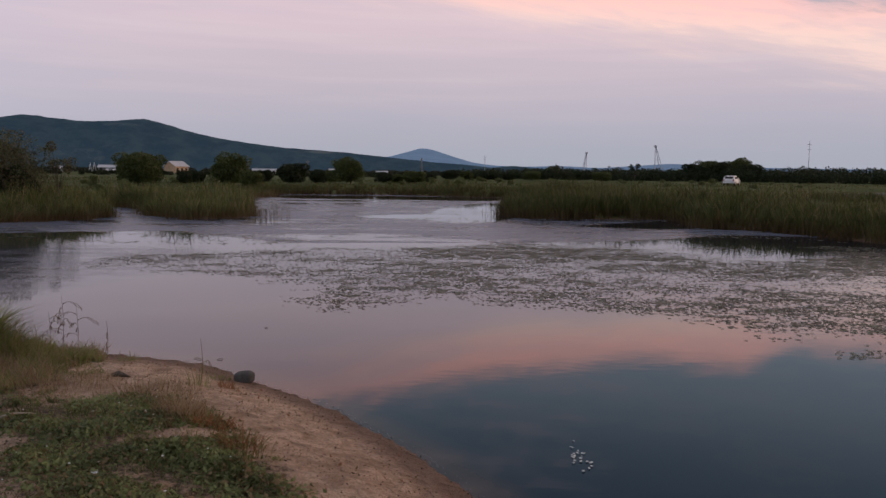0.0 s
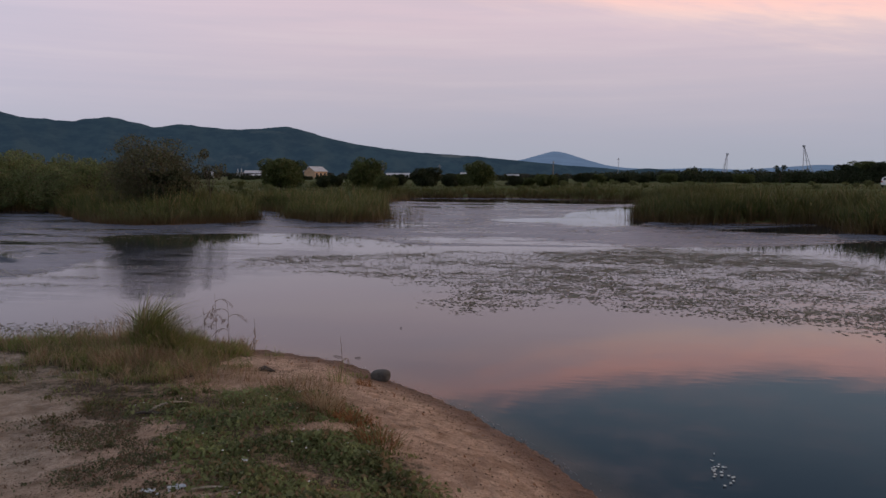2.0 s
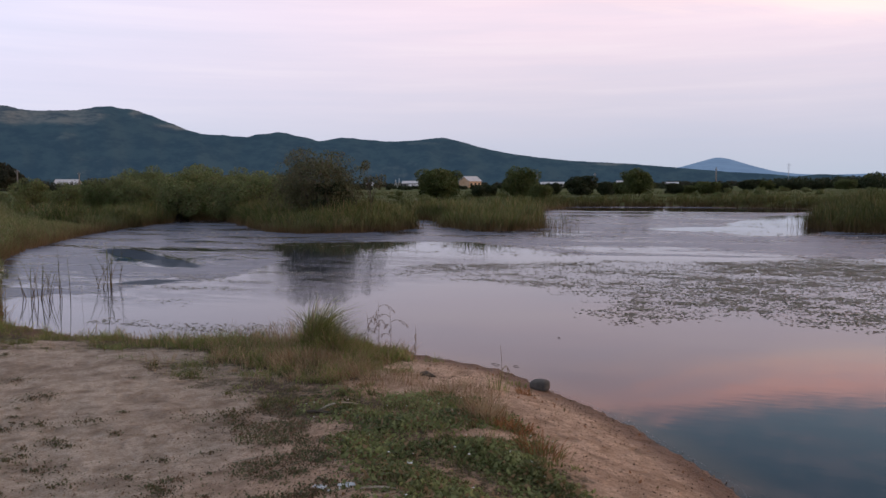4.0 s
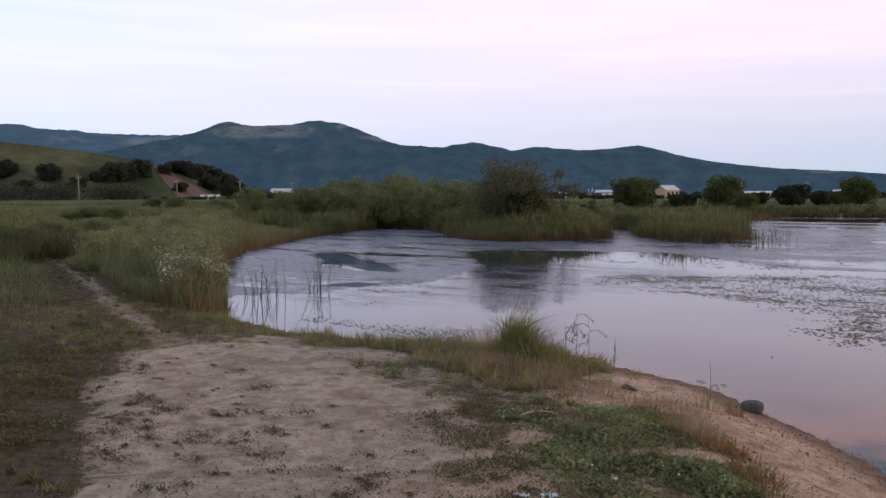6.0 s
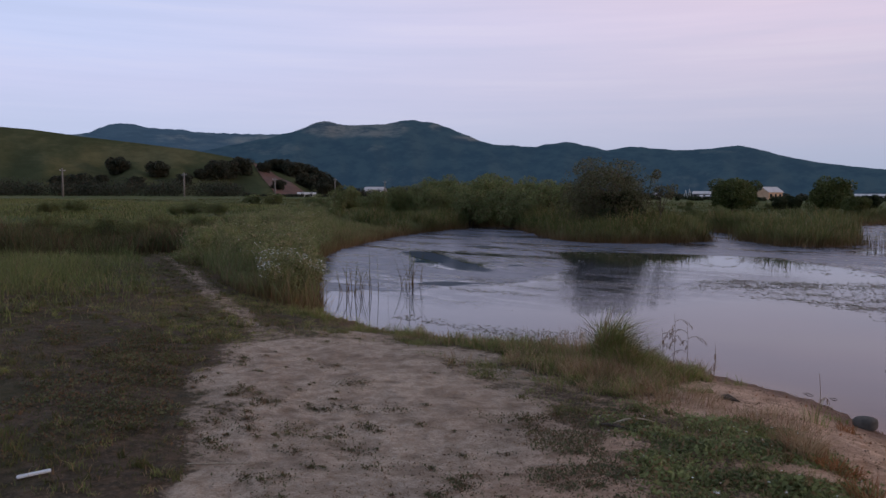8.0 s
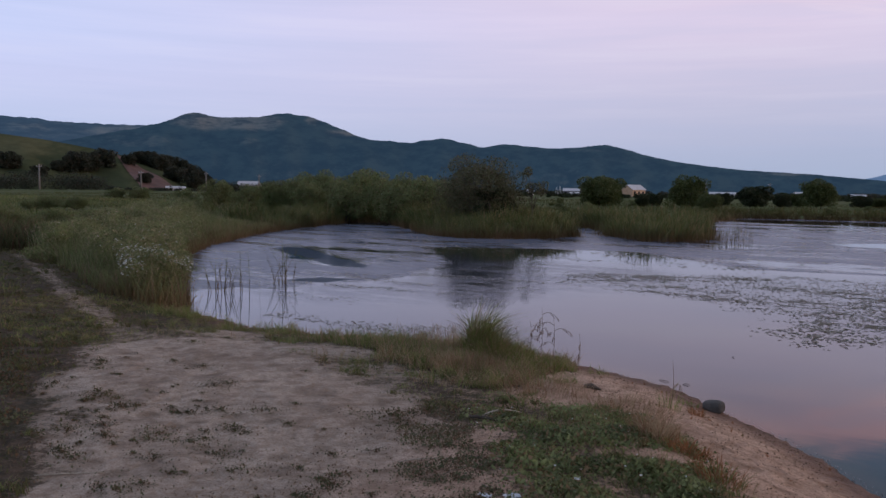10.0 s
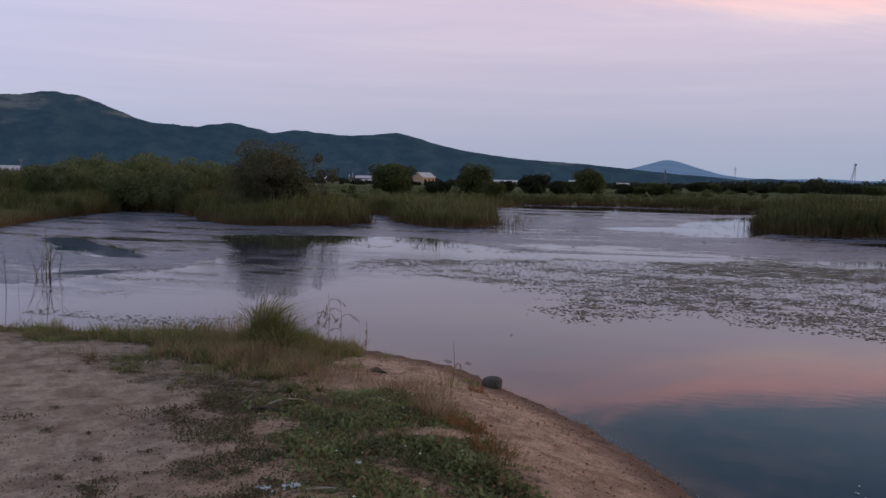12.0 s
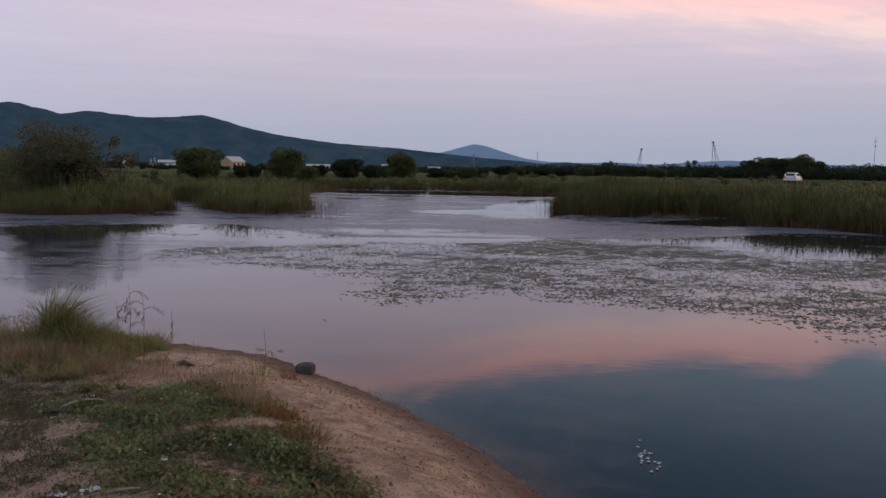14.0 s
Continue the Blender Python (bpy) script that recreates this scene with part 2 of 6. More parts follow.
    b.inputs["Specular IOR Level"].default_value = 0.15
    hgt = mth(nt, "ADD", mth(nt, "MULTIPLY", n2, 0.6), mth(nt, "MULTIPLY", n3, 0.35))
    hgt = mth(nt, "ADD", hgt, mth(nt, "ADD", mth(nt, "MULTIPLY", dent, 0.7), mth(nt, "MULTIPLY", dent2, 0.6)))
    bumped(nt, b, mth(nt, "ADD", hgt, mth(nt, "MULTIPLY", crumb, 0.5)), 1.0, 0.05)
    return m


def water_material():
    """Clear dark water, with a dull floating film on its far half that leaves mirror-clear openings."""
    m, nt, b = material("pond_water")
    pos = position(nt)
    clear = nt.nodes.new("ShaderNodeAttribute")
    clear.attribute_name = "clear"
    shoal = nt.nodes.new("ShaderNodeAttribute")
    shoal.attribute_name = "shoal"
    streak = noise_tex(nt, pos, 0.20, 5, 0.6, (0.42, 1.7, 1))
    fine = noise_tex(nt, pos, 1.3, 4, 0.6, (0.5, 1.6, 1))
    grain = noise_tex(nt, pos, 3.2, 4, 0.65, (0.45, 1.9, 1))
    wob = mth(nt, "ADD", mth(nt, "MULTIPLY", mth(nt, "SUBTRACT", streak, 0.5), 2.6), mth(nt, "ADD", mth(nt, "MULTIPLY", mth(nt, "SUBTRACT", fine, 0.5), 2.2), mth(nt, "MULTIPLY", mth(nt, "SUBTRACT", grain, 0.5), 1.7)))
    closed = mth(nt, "SUBTRACT", 1.0, smooth(nt, mth(nt, "ADD", clear.outputs["Fac"], mth(nt, "MULTIPLY", wob, 0.8)), -0.14, 0.14))
    holes = smooth(nt, mth(nt, "ADD", mth(nt, "ADD", streak, mth(nt, "MULTIPLY", mth(nt, "SUBTRACT", fine, 0.5), 0.35)), mth(nt, "MULTIPLY", mth(nt, "SUBTRACT", grain, 0.5), 0.42)), 0.35, 0.50)
    thin = nt.nodes.new("ShaderNodeAttribute")
    thin.attribute_name = "thin_film"
    # mask of the dark reflections painted on the water
    mat = nt.nodes.new("ShaderNodeAttribute")
    mat.attribute_name = "dark_reflection"
    dark = smooth(nt, mth(nt, "ADD", mat.outputs["Fac"], mth(nt, "MULTIPLY", wob, 0.4)), -0.12, 0.12)
    film = mth(nt, "MAXIMUM", mth(nt, "MULTIPLY", closed, mth(nt, "MULTIPLY", holes, mth(nt, "ADD", 0.55, mth(nt, "MULTIPLY", fine, 0.7)), clamp=True)),
               mth(nt, "MULTIPLY", thin.outputs["Fac"], smooth(nt, mth(nt, "ADD", fine, mth(nt, "MULTIPLY", mth(nt, "SUBTRACT", grain, 0.5), 0.6)), 0.30, 0.62)))
    scum = mixc(nt, smooth(nt, grain, 0.35, 0.65), (0.066, 0.075, 0.10), (0.145, 0.15, 0.20))
    scum = mixc(nt, mth(nt, "MULTIPLY", smooth(nt, fine, 0.56, 0.72), 0.5), scum, (0.25, 0.25, 0.31))
    col = mixc(nt, mth(nt, "MULTIPLY", shoal.outputs["Fac"], 0.7), (0.010, 0.016, 0.030), (0.10, 0.065, 0.045))
    col = mixc(nt, mth(nt, "MULTIPLY", film, 0.85), col, scum)
    nt.links.new(col, b.inputs["Base Color"])
    nt.links.new(mth(nt, "ADD", 0.018, mth(nt, "MULTIPLY", film, 0.24)), b.inputs["Roughness"])
    b.inputs["IOR"].default_value = 1.33
    rip = noise_tex(nt, pos, 6.0, 3, 0.5, (0.7, 1.7, 1))
    swell = noise_tex(nt, pos, 0.9, 2, 0.5)
    h = mth(nt, "ADD", mth(nt, "MULTIPLY", rip, mth(nt, "ADD", 0.09, mth(nt, "MULTIPLY", film, 1.6))), mth(nt, "MULTIPLY", swell, 0.45))
    bumped(nt, b, h, 0.35, 0.012)
    # dull dark colour painted in place of the mirrored hills and reeds
    weed = nt.nodes.new("ShaderNodeBsdfDiffuse")
    nt.links.new(mixc(nt, grain, (0.035, 0.05, 0.07), (0.11, 0.13, 0.165)), weed.inputs[0])
    mx = nt.nodes.new("ShaderNodeMixShader")
    nt.links.new(mth(nt, "MULTIPLY", dark, 0.9), mx.inputs[0])
    dust = nt.nodes.new("ShaderNodeBsdfDiffuse")
    nt.links.new(mixc(nt, fine, (0.12, 0.135, 0.18), (0.25, 0.265, 0.34)), dust.inputs[0])
    coat = nt.nodes.new("ShaderNodeMixShader")
    nt.links.new(mth(nt, "MULTIPLY", film, 0.42), coat.inputs[0])
    nt.links.new(b.outputs[0], coat.inputs[1])
    nt.links.new(dust.outputs[0], coat.inputs[2])
    nt.links.new(coat.outputs[0], mx.inputs[1])
    nt.links.new(weed.outputs[0], mx.inputs[2])
    nt.links.new(mx.outputs[0], nt.nodes["Material Output"].inputs[0])
    return m


M_GROUND = ground_material()
M_WATER = water_material()
# brown foot is kept darker to paint the shade low in the reeds
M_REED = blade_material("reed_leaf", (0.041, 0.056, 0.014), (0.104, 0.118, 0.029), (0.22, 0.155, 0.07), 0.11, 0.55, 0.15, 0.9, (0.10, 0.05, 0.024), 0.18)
# brighter copy of M_REED: light on the spits' reeds painted into the leaf
M_REED_LIT = blade_material("reed_leaf_lit", (0.06, 0.083, 0.024), (0.145, 0.168, 0.05), (0.30, 0.21, 0.10), 0.14, 0.55, 0.15, 0.75, (0.17, 0.09, 0.045), 0.25)
M_MEADOW = blade_material("meadow_grass", (0.046, 0.060, 0.017), (0.11, 0.122, 0.036), (0.15, 0.125, 0.06), 0.14, 0.65)
M_FIELD = blade_material("field_grass", (0.108, 0.142, 0.046), (0.23, 0.255, 0.092), (0.28, 0.225, 0.12), 0.14, 0.65)
M_WEED = blade_material("bank_weed", (0.115, 0.148, 0.044), (0.245, 0.265, 0.095), (0.36, 0.29, 0.16), 0.18, 0.65)
M_BANK = blade_material("bank_growth", (0.12, 0.158, 0.054), (0.25, 0.28, 0.115), (0.36, 0.29, 0.18), 0.2, 0.65, 0.22, 0.72, (0.17, 0.085, 0.045))
M_RANK = blade_material("rank_growth", (0.06, 0.075, 0.03), (0.125, 0.13, 0.055), (0.16, 0.10, 0.06), 0.25, 0.7, 0.3, 0.9, (0.07, 0.035, 0.022))
M_CLOVER = blade_material("clover_leaf", (0.075, 0.097, 0.035), (0.29, 0.325, 0.13), (0.28, 0.19, 0.10), 0.17, 0.6)
M_TURF = blade_material("turf_blade", (0.062, 0.076, 0.025), (0.145, 0.155, 0.055), (0.20, 0.135, 0.075), 0.22, 0.65)
M_DRY = blade_material("dry_grass", (0.34, 0.25, 0.15), (0.46, 0.35, 0.22), (0.27, 0.16, 0.09), 0.25, 0.75)
M_TUFT = blade_material("tuft_grass", (0.125, 0.16, 0.042), (0.28, 0.315, 0.095), (0.36, 0.26, 0.15), 0.28, 0.6)
M_RUST = blade_material("rust_weed", (0.24, 0.10, 0.045), (0.36, 0.17, 0.075), (0.19, 0.13, 0.06), 0.3, 0.75)
M_LEAF = blade_material("tree_leaf", (0.055, 0.080, 0.026), (0.115, 0.14, 0.045), (0.14, 0.12, 0.05), 0.06, 0.6)
M_LEAF_DULL = blade_material("willow_leaf", (0.085, 0.092, 0.046), (0.165, 0.165, 0.085), (0.16, 0.115, 0.075), 0.12, 0.65)
M_LEAF_SHRUB = blade_material("shrub_leaf", (0.108, 0.142, 0.054), (0.215, 0.25, 0.10), (0.20, 0.15, 0.08), 0.12, 0.65)
M_LEAF_DARK = blade_material("wood_leaf", (0.022, 0.035, 0.016), (0.045, 0.06, 0.026), (0.06, 0.055, 0.03), 0.08, 0.65)
# lifted above wood_leaf to paint the haze over the hillside into the leaves
M_LEAF_HILL = blade_material("hill_leaf", (0.036, 0.047, 0.034), (0.066, 0.074, 0.048), (0.085, 0.062, 0.045), 0.08, 0.7)
M_PAD = blade_material("lily_leaf", (0.165, 0.155, 0.094), (0.345, 0.32, 0.205), (0.25, 0.17, 0.12), 0.3, 0.45)
M_PETAL = plain("white_petal", (0.75, 0.75, 0.72), (0.6, 0.6, 0.55), 0.6, 30, 0)
M_SCUM = plain("pale_scum", (0.34, 0.33, 0.34), (0.26, 0.25, 0.26), 0.7, 30, 0)
M_BARK = plain("grey_bark", (0.11, 0.085, 0.065), (0.06, 0.045, 0.035), 0.9, 14, 0.5)
M_STONE = plain("grey_stone", (0.115, 0.105, 0.095), (0.065, 0.06, 0.055), 0.9, 18, 0.5)
M_STICK = plain("bleached_wood", (0.48, 0.41, 0.32), (0.33, 0.27, 0.2), 0.8, 25, 0.4)
M_PAPER = plain("litter_paper", (0.76, 0.77, 0.80), (0.62, 0.65, 0.72), 0.7, 40, 0.1)
M_CONCRETE = plain("pole_concrete", (0.22, 0.205, 0.19), (0.16, 0.15, 0.14), 0.85, 2, 0.2)
M_STEEL = plain("galvanised_steel", (0.46, 0.47, 0.50), (0.38, 0.38, 0.41), 0.6, 2, 0, 0.1)
M_WHITE_WALL = plain("white_wash", (0.72, 0.70, 0.68), (0.58, 0.56, 0.54), 0.8, 1, 0.1)
M_TAN_WALL = plain("tan_plaster", (0.62, 0.42, 0.27), (0.5, 0.33, 0.2), 0.8, 1, 0.1)
M_ROOF = plain("pale_sheet_roof", (0.68, 0.66, 0.68), (0.55, 0.53, 0.54), 0.5, 1, 0.1)
M_GREY_WALL = plain("grey_board", (0.24, 0.22, 0.22), (0.16, 0.15, 0.15), 0.85, 1, 0.1)
M_WINDOW = plain("dark_window", (0.03, 0.035, 0.04), (0.02, 0.02, 0.025), 0.15, 1, 0)
M_CAR = plain("white_car_paint", (0.78, 0.78, 0.79), (0.74, 0.74, 0.75), 0.25, 1, 0)
M_TYRE = plain("tyre_rubber", (0.02, 0.02, 0.02), (0.03, 0.03, 0.03), 0.85, 20, 0)
M_RED = plain("red_lamp", (0.35, 0.02, 0.02), (0.3, 0.02, 0.02), 0.3, 2, 0)
M_EARTH = plain("red_earth", (0.135, 0.064, 0.046), (0.09, 0.046, 0.034), 0.95, 0.15, 0.4)

# ---- mesh helpers ----


def mesh_from(name, verts, faces, mat, smooth_faces=True):
    """verts (n, 3); faces: an int array (m, 3) or (m, 4), or a list of tuples."""
    me = bpy.data.meshes.new(name)
    if isinstance(faces, np.ndarray):
        m, k = faces.shape
        me.vertices.add(len(verts))
        me.vertices.foreach_set("co", np.asarray(verts, np.float32).ravel())
        me.loops.add(m * k)
        me.loops.foreach_set("vertex_index", faces.astype(np.int32).ravel())
        me.polygons.add(m)
        me.polygons.foreach_set("loop_start", np.arange(0, m * k, k, dtype=np.int32))
        me.polygons.foreach_set("use_smooth", np.full(m, smooth_faces))
        me.update(calc_edges=True)
    else:
        me.from_pydata([tuple(v) for v in verts], [], faces)
        me.update()
    me.materials.append(mat)
    return me


def part(name, bm, mat, parent, label=""):
    """Link a bmesh, or a mesh, as one mesh object under a thing or a part."""
    if isinstance(bm, bpy.types.Mesh):
        me = bm
    else:
        me = bpy.data.meshes.new(name)
        bm.to_mesh(me)
        bm.free()
        me.materials.append(mat)
    ob = new(name, me)
    ob.parent = parent
    return tagged(ob, label)


RNG = np.random.default_rng(7)


def blades_mesh(name, base, height, width, lean, mat, segs=2, curl=1.0, heading=None):
    """Tapered bent blades, each an island. base (n, 3); height, width, lean: scalars or (n,)."""
    n = len(base)
    height, width, lean = (np.broadcast_to(np.asarray(v, float), (n,)) for v in (height, width, lean))
    th = RNG.uniform(0, 2 * np.pi, n) if heading is None else heading
    out = np.stack([np.cos(th), np.sin(th), np.zeros(n)], 1)
    face = RNG.uniform(0, np.pi, n)
    side = np.stack([np.cos(face), np.sin(face), np.zeros(n)], 1)
    rows = []
    for i in range(segs):
        u = i / segs
        w = width * (1 - 0.55 * u) * 0.5
        c = base + out * (height * lean * u ** (1 + curl))[:, None] + np.array([0, 0, 1.0]) * (height * u * (1 - 0.25 * lean * u))[:, None]
        rows += [c - side * w[:, None], c + side * w[:, None]]
    tip = base + out * (height * lean)[:, None] + np.array([0, 0, 1.0]) * (height * (1 - 0.25 * lean))[:, None]
    rows.append(tip)
    k = 2 * segs + 1
    verts = np.stack(rows, 1).reshape(-1, 3)
    tri = []
    for i in range(segs - 1):
        a = 2 * i
        tri += [(a, a + 1, a + 3), (a, a + 3, a + 2)]
    a = 2 * (segs - 1)
    tri.append((a, a + 1, a + 2))
    tri = np.array(tri)
    faces = (tri[None] + (np.arange(n) * k)[:, None, None]).reshape(-1, 3)
    return mesh_from(name, verts, faces, mat)


def leaves_mesh(name, centre, size, mat, flat=0.3, long=1.6):
    """Small leaf quads turned at random."""
    n = len(centre)
    size = np.broadcast_to(np.asarray(size, float), (n,)) * RNG.uniform(0.6, 1.3, n)
    a = RNG.normal(size=(n, 3))
    a /= np.linalg.norm(a, axis=1)[:, None]
    b = np.cross(a, RNG.normal(size=(n, 3)) + np.array([0, 0, flat]))
    b /= np.linalg.norm(b, axis=1)[:, None]
    a, b = a * (size * 0.5 * long)[:, None], b * (size * 0.5)[:, None]
    verts = np.stack([centre - a, centre - 0.1 * a + b, centre + a, centre - 0.1 * a - b], 1).reshape(-1, 3)
    faces = np.arange(4 * n).reshape(n, 4)
    return mesh_from(name, verts, faces, mat)


def tube_bm(points, radii, sides=6, bm=None):
    """A tapered tube along a line of points, closed at its ends."""
    bm = bm or bmesh.new()
    rings = []
    for i, (p, r) in enumerate(zip(points, radii)):
        a = Vector(points[max(i - 1, 0)])
        b = Vector(points[min(i + 1, len(points) - 1)])
        q = (b - a).to_track_quat("Z", "Y")
        rings.append([bm.verts.new(Vector(p) + q @ Vector((r * math.cos(2 * math.pi * k / sides), r * math.sin(2 * math.pi * k / sides), 0))) for k in range(sides)])
    for u, v in zip(rings, rings[1:]):
        for k in range(sides):
            bm.faces.new((u[k], u[(k + 1) % sides], v[(k + 1) % sides], v[k])).smooth = True
    bm.faces.new(rings[0][::-1])
    bm.faces.new(rings[-1])
    return bm


def box_bm(x0, x1, y0, y1, z0, z1, bevel=0.0, bm=None):
    own = bm or bmesh.new()
    r = bmesh.ops.create_cube(own, size=1)
    for v in r["verts"]:
        v.co = Vector(((x0 + x1) / 2 + v.co.x * (x1 - x0), (y0 + y1) / 2 + v.co.y * (y1 - y0), (z0 + z1) / 2 + v.co.z * (z1 - z0)))
    if bevel:
        es = list({e for v in r["verts"] for e in v.link_edges})
        bmesh.ops.bevel(own, geom=es, offset=bevel, segments=2, affect="EDGES")
    return own


def at_polar(az, dist):
    """A place by bearing (degrees, from y towards x) and distance from the standing point."""
    return dist * math.sin(radians(az)), dist * math.cos(radians(az))


# ---- ground and pond ----
NEAR_SHORE = [(2.6, -4), (1.7, 0), (0.98, 3.0), (0.24, 4.97), (-0.23, 5.83), (-0.96, 6.82), (-1.5, 7.42), (-1.93, 7.8), (-2.56, 8.4), (-3.09, 8.68), (-4.02, 8.93),
              (-5.2, 9.1), (-6.3, 9.0), (-7.4, 8.5), (-8.7, 8.4), (-10.1, 8.6), (-11.3, 9.1)]
LEFT_BANK = [(-14.4, 11.4), (-18.6, 14.9), (-22.2, 19.2), (-26.3, 25.8), (-29.7, 32.9), (-31.5, 38.6), (-28.4, 39.2)]
FAR_SHORE = [(-20.1, 30.3), (-17.8, 29.5), (-16, 30.5), (-14.7, 32.3), (-14.8, 34.5), (-18.8, 41.2), (-21, 46.5), (-15.2, 40.9), (-13.6, 36.2), (-11, 33.7),
             (-9.1, 34.2), (-9.0, 36.6), (-11.4, 44), (-14.5, 57), (-15, 71.5), (-4.7, 73.7), (5.5, 67.9)]
RIGHT_SHORE = [(5, 55), (3.3, 41), (3.7, 37), (7, 36.9), (11.0, 37.6), (10.4, 32), (12.6, 30.6), (13.3, 27.8), (13.9, 25.3), (16.5, 22.6), (23, 19), (31, 12), (36, 2), (34, -12), (22, -20), (8, -14)]
POND = np.array(NEAR_SHORE + LEFT_BANK + FAR_SHORE + RIGHT_SHORE, float)
PUDDLE = ((55, 90), (10, 26), -30)     # a second sheet of water beyond the far bank: centre, half sizes, turn


def pond_distance(x, y):
    """Metres to the pond's edge, over land positive."""
    x, y = np.asarray(x, float), np.asarray(y, float)
    best = np.full(x.shape, 1e9)
    inside = np.zeros(x.shape, bool)
    for (ax, ay), (bx, by) in zip(POND, np.roll(POND, -1, 0)):
        dx, dy = bx - ax, by - ay
        u = np.clip(((x - ax) * dx + (y - ay) * dy) / (dx * dx + dy * dy), 0, 1)
        best = np.minimum(best, (x - ax - u * dx) ** 2 + (y - ay - u * dy) ** 2)
        cross = (ay > y) != (by > y)
        inside ^= cross & (x < dx * (y - ay) / (dy if dy else 1e-9) + ax)
    d = np.sqrt(best)
    d = np.where(inside, -d, d)
    (cx, cy), (rx, ry), turn = PUDDLE
    c, s = math.cos(radians(-turn)), math.sin(radians(-turn))
    px, py = (x - cx) * c - (y - cy) * s, (x - cx) * s + (y - cy) * c
    d2 = (np.sqrt((px / rx) ** 2 + (py / ry) ** 2) - 1) * rx
    return np.minimum(d, d2)


def sstep(v, lo, hi):
    u = np.clip((v - lo) / (hi - lo), 0, 1)
    return u * u * (3 - 2 * u)


def wavy(x, y, scale, seed=0.0):
    """Cheap smooth unevenness, about -1 to 1."""
    return (np.sin(x * scale + 1.7 * np.sin(y * scale * 0.83 + seed) + seed) + np.sin(y * scale * 1.31 + 1.3 * np.sin(x * scale * 0.71 + 2 * seed) + 3.1 * seed)) * 0.5


def lattice(x, y, seed):
    """Smooth random values between 0 and 1 over the plan, one cell a unit."""
    xi, yi = np.floor(x).astype(np.int64), np.floor(y).astype(np.int64)
    fx, fy = x - xi, y - yi
    fx, fy = fx * fx * (3 - 2 * fx), fy * fy * (3 - 2 * fy)

    def value(i, j):
        h = np.sin(i * 127.1 + j * 311.7 + seed * 74.7) * 43758.5453
        return h - np.floor(h)
    a = value(xi, yi) * (1 - fx) + value(xi + 1, yi) * fx
    b = value(xi, yi + 1) * (1 - fx) + value(xi + 1, yi + 1) * fx
    return a * (1 - fy) + b * fy


def ground_height(x, y, detail=True):
    x, y = np.asarray(x, float), np.asarray(y, float)
    r = np.hypot(x, y)
    d = pond_distance(x, y)
    d = d - 0.02 + (0.03 + 0.12 * sstep(r, 9, 16)) * wavy(x, y, 2.3, 0.4) + 0.02 * wavy(x, y, 7.0, 1.1)
    rise = 0.21 + 0.27 * sstep(x, -4.2, -1.2) + 0.14 * sstep(-x, 9, 16) + 0.25 * sstep(r, 60, 160)
    slope = 1.25 + 0.4 * sstep(r, 12, 30)
    land = rise * (1 - np.exp(-(np.maximum(d, 0) / slope) ** 1.35))
    if detail:
        land = land + (0.018 * wavy(x, y, 3.1, 2.0) + 0.010 * wavy(x, y, 9.0, 5.0)) * sstep(d, 0.15, 0.8)
        land = land + 0.10 * wavy(x, y, 0.35, 1.0) * sstep(r, 25, 60)
    bed = -0.9 * (1 - np.exp(np.minimum(d, 0) / 2.2))
    return np.where(d > 0, land, bed)


BARE = [(-8.6, 6.7), (-7.8, 7.1), (-6.6, 6.9), (-4.7, 6.0), (-3.9, 5.65), (-3.3, 5.15), (-2.75, 4.45), (-2.25, 3.75), (-1.85, 3.0), (-1.7, 1.8), (-4.2, 2.2), (-5.3, 3.1), (-7, 4.1), (-8.2, 5.2)]
CLOVER = [(-3.6, 6.3), (-2.9, 6.15), (-2.25, 6.0), (-1.75, 5.4), (-1.3, 4.85), (-0.95, 4.2), (-0.5, 3.2), (-0.6, 2.0), (-1.3, 2.4), (-1.75, 3.4), (-2.25, 4.1), (-2.7, 4.8), (-3.15, 5.5)]


FRINGE = [(-11, 8.0), (-10.2, 7.9), (-8.7, 7.8), (-7.4, 7.85), (-6.4, 7.7), (-5.5, 7.15), (-4.6, 6.6), (-3.9, 6.4), (-3.4, 6.7), (-3.55, 7.5), (-3.75, 8.4), (-3.9, 10), (-11, 10)]


def inside_by(poly, x, y):
    """Metres inside a closed outline; outside it negative."""
    x, y = np.asarray(x, float), np.asarray(y, float)
    poly = np.array(poly, float)
    best = np.full(x.shape, 1e9)
    inside = np.zeros(x.shape, bool)
    for (ax, ay), (bx, by) in zip(poly, np.roll(poly, -1, 0)):
        dx, dy = bx - ax, by - ay
        u = np.clip(((x - ax) * dx + (y - ay) * dy) / (dx * dx + dy * dy), 0, 1)
        best = np.minimum(best, (x - ax - u * dx) ** 2 + (y - ay - u * dy) ** 2)
        cross = (ay > y) != (by > y)
        inside ^= cross & (x < dx * (y - ay) / (dy if dy else 1e-9) + ax)
    return np.where(inside, 1, -1) * np.sqrt(best)


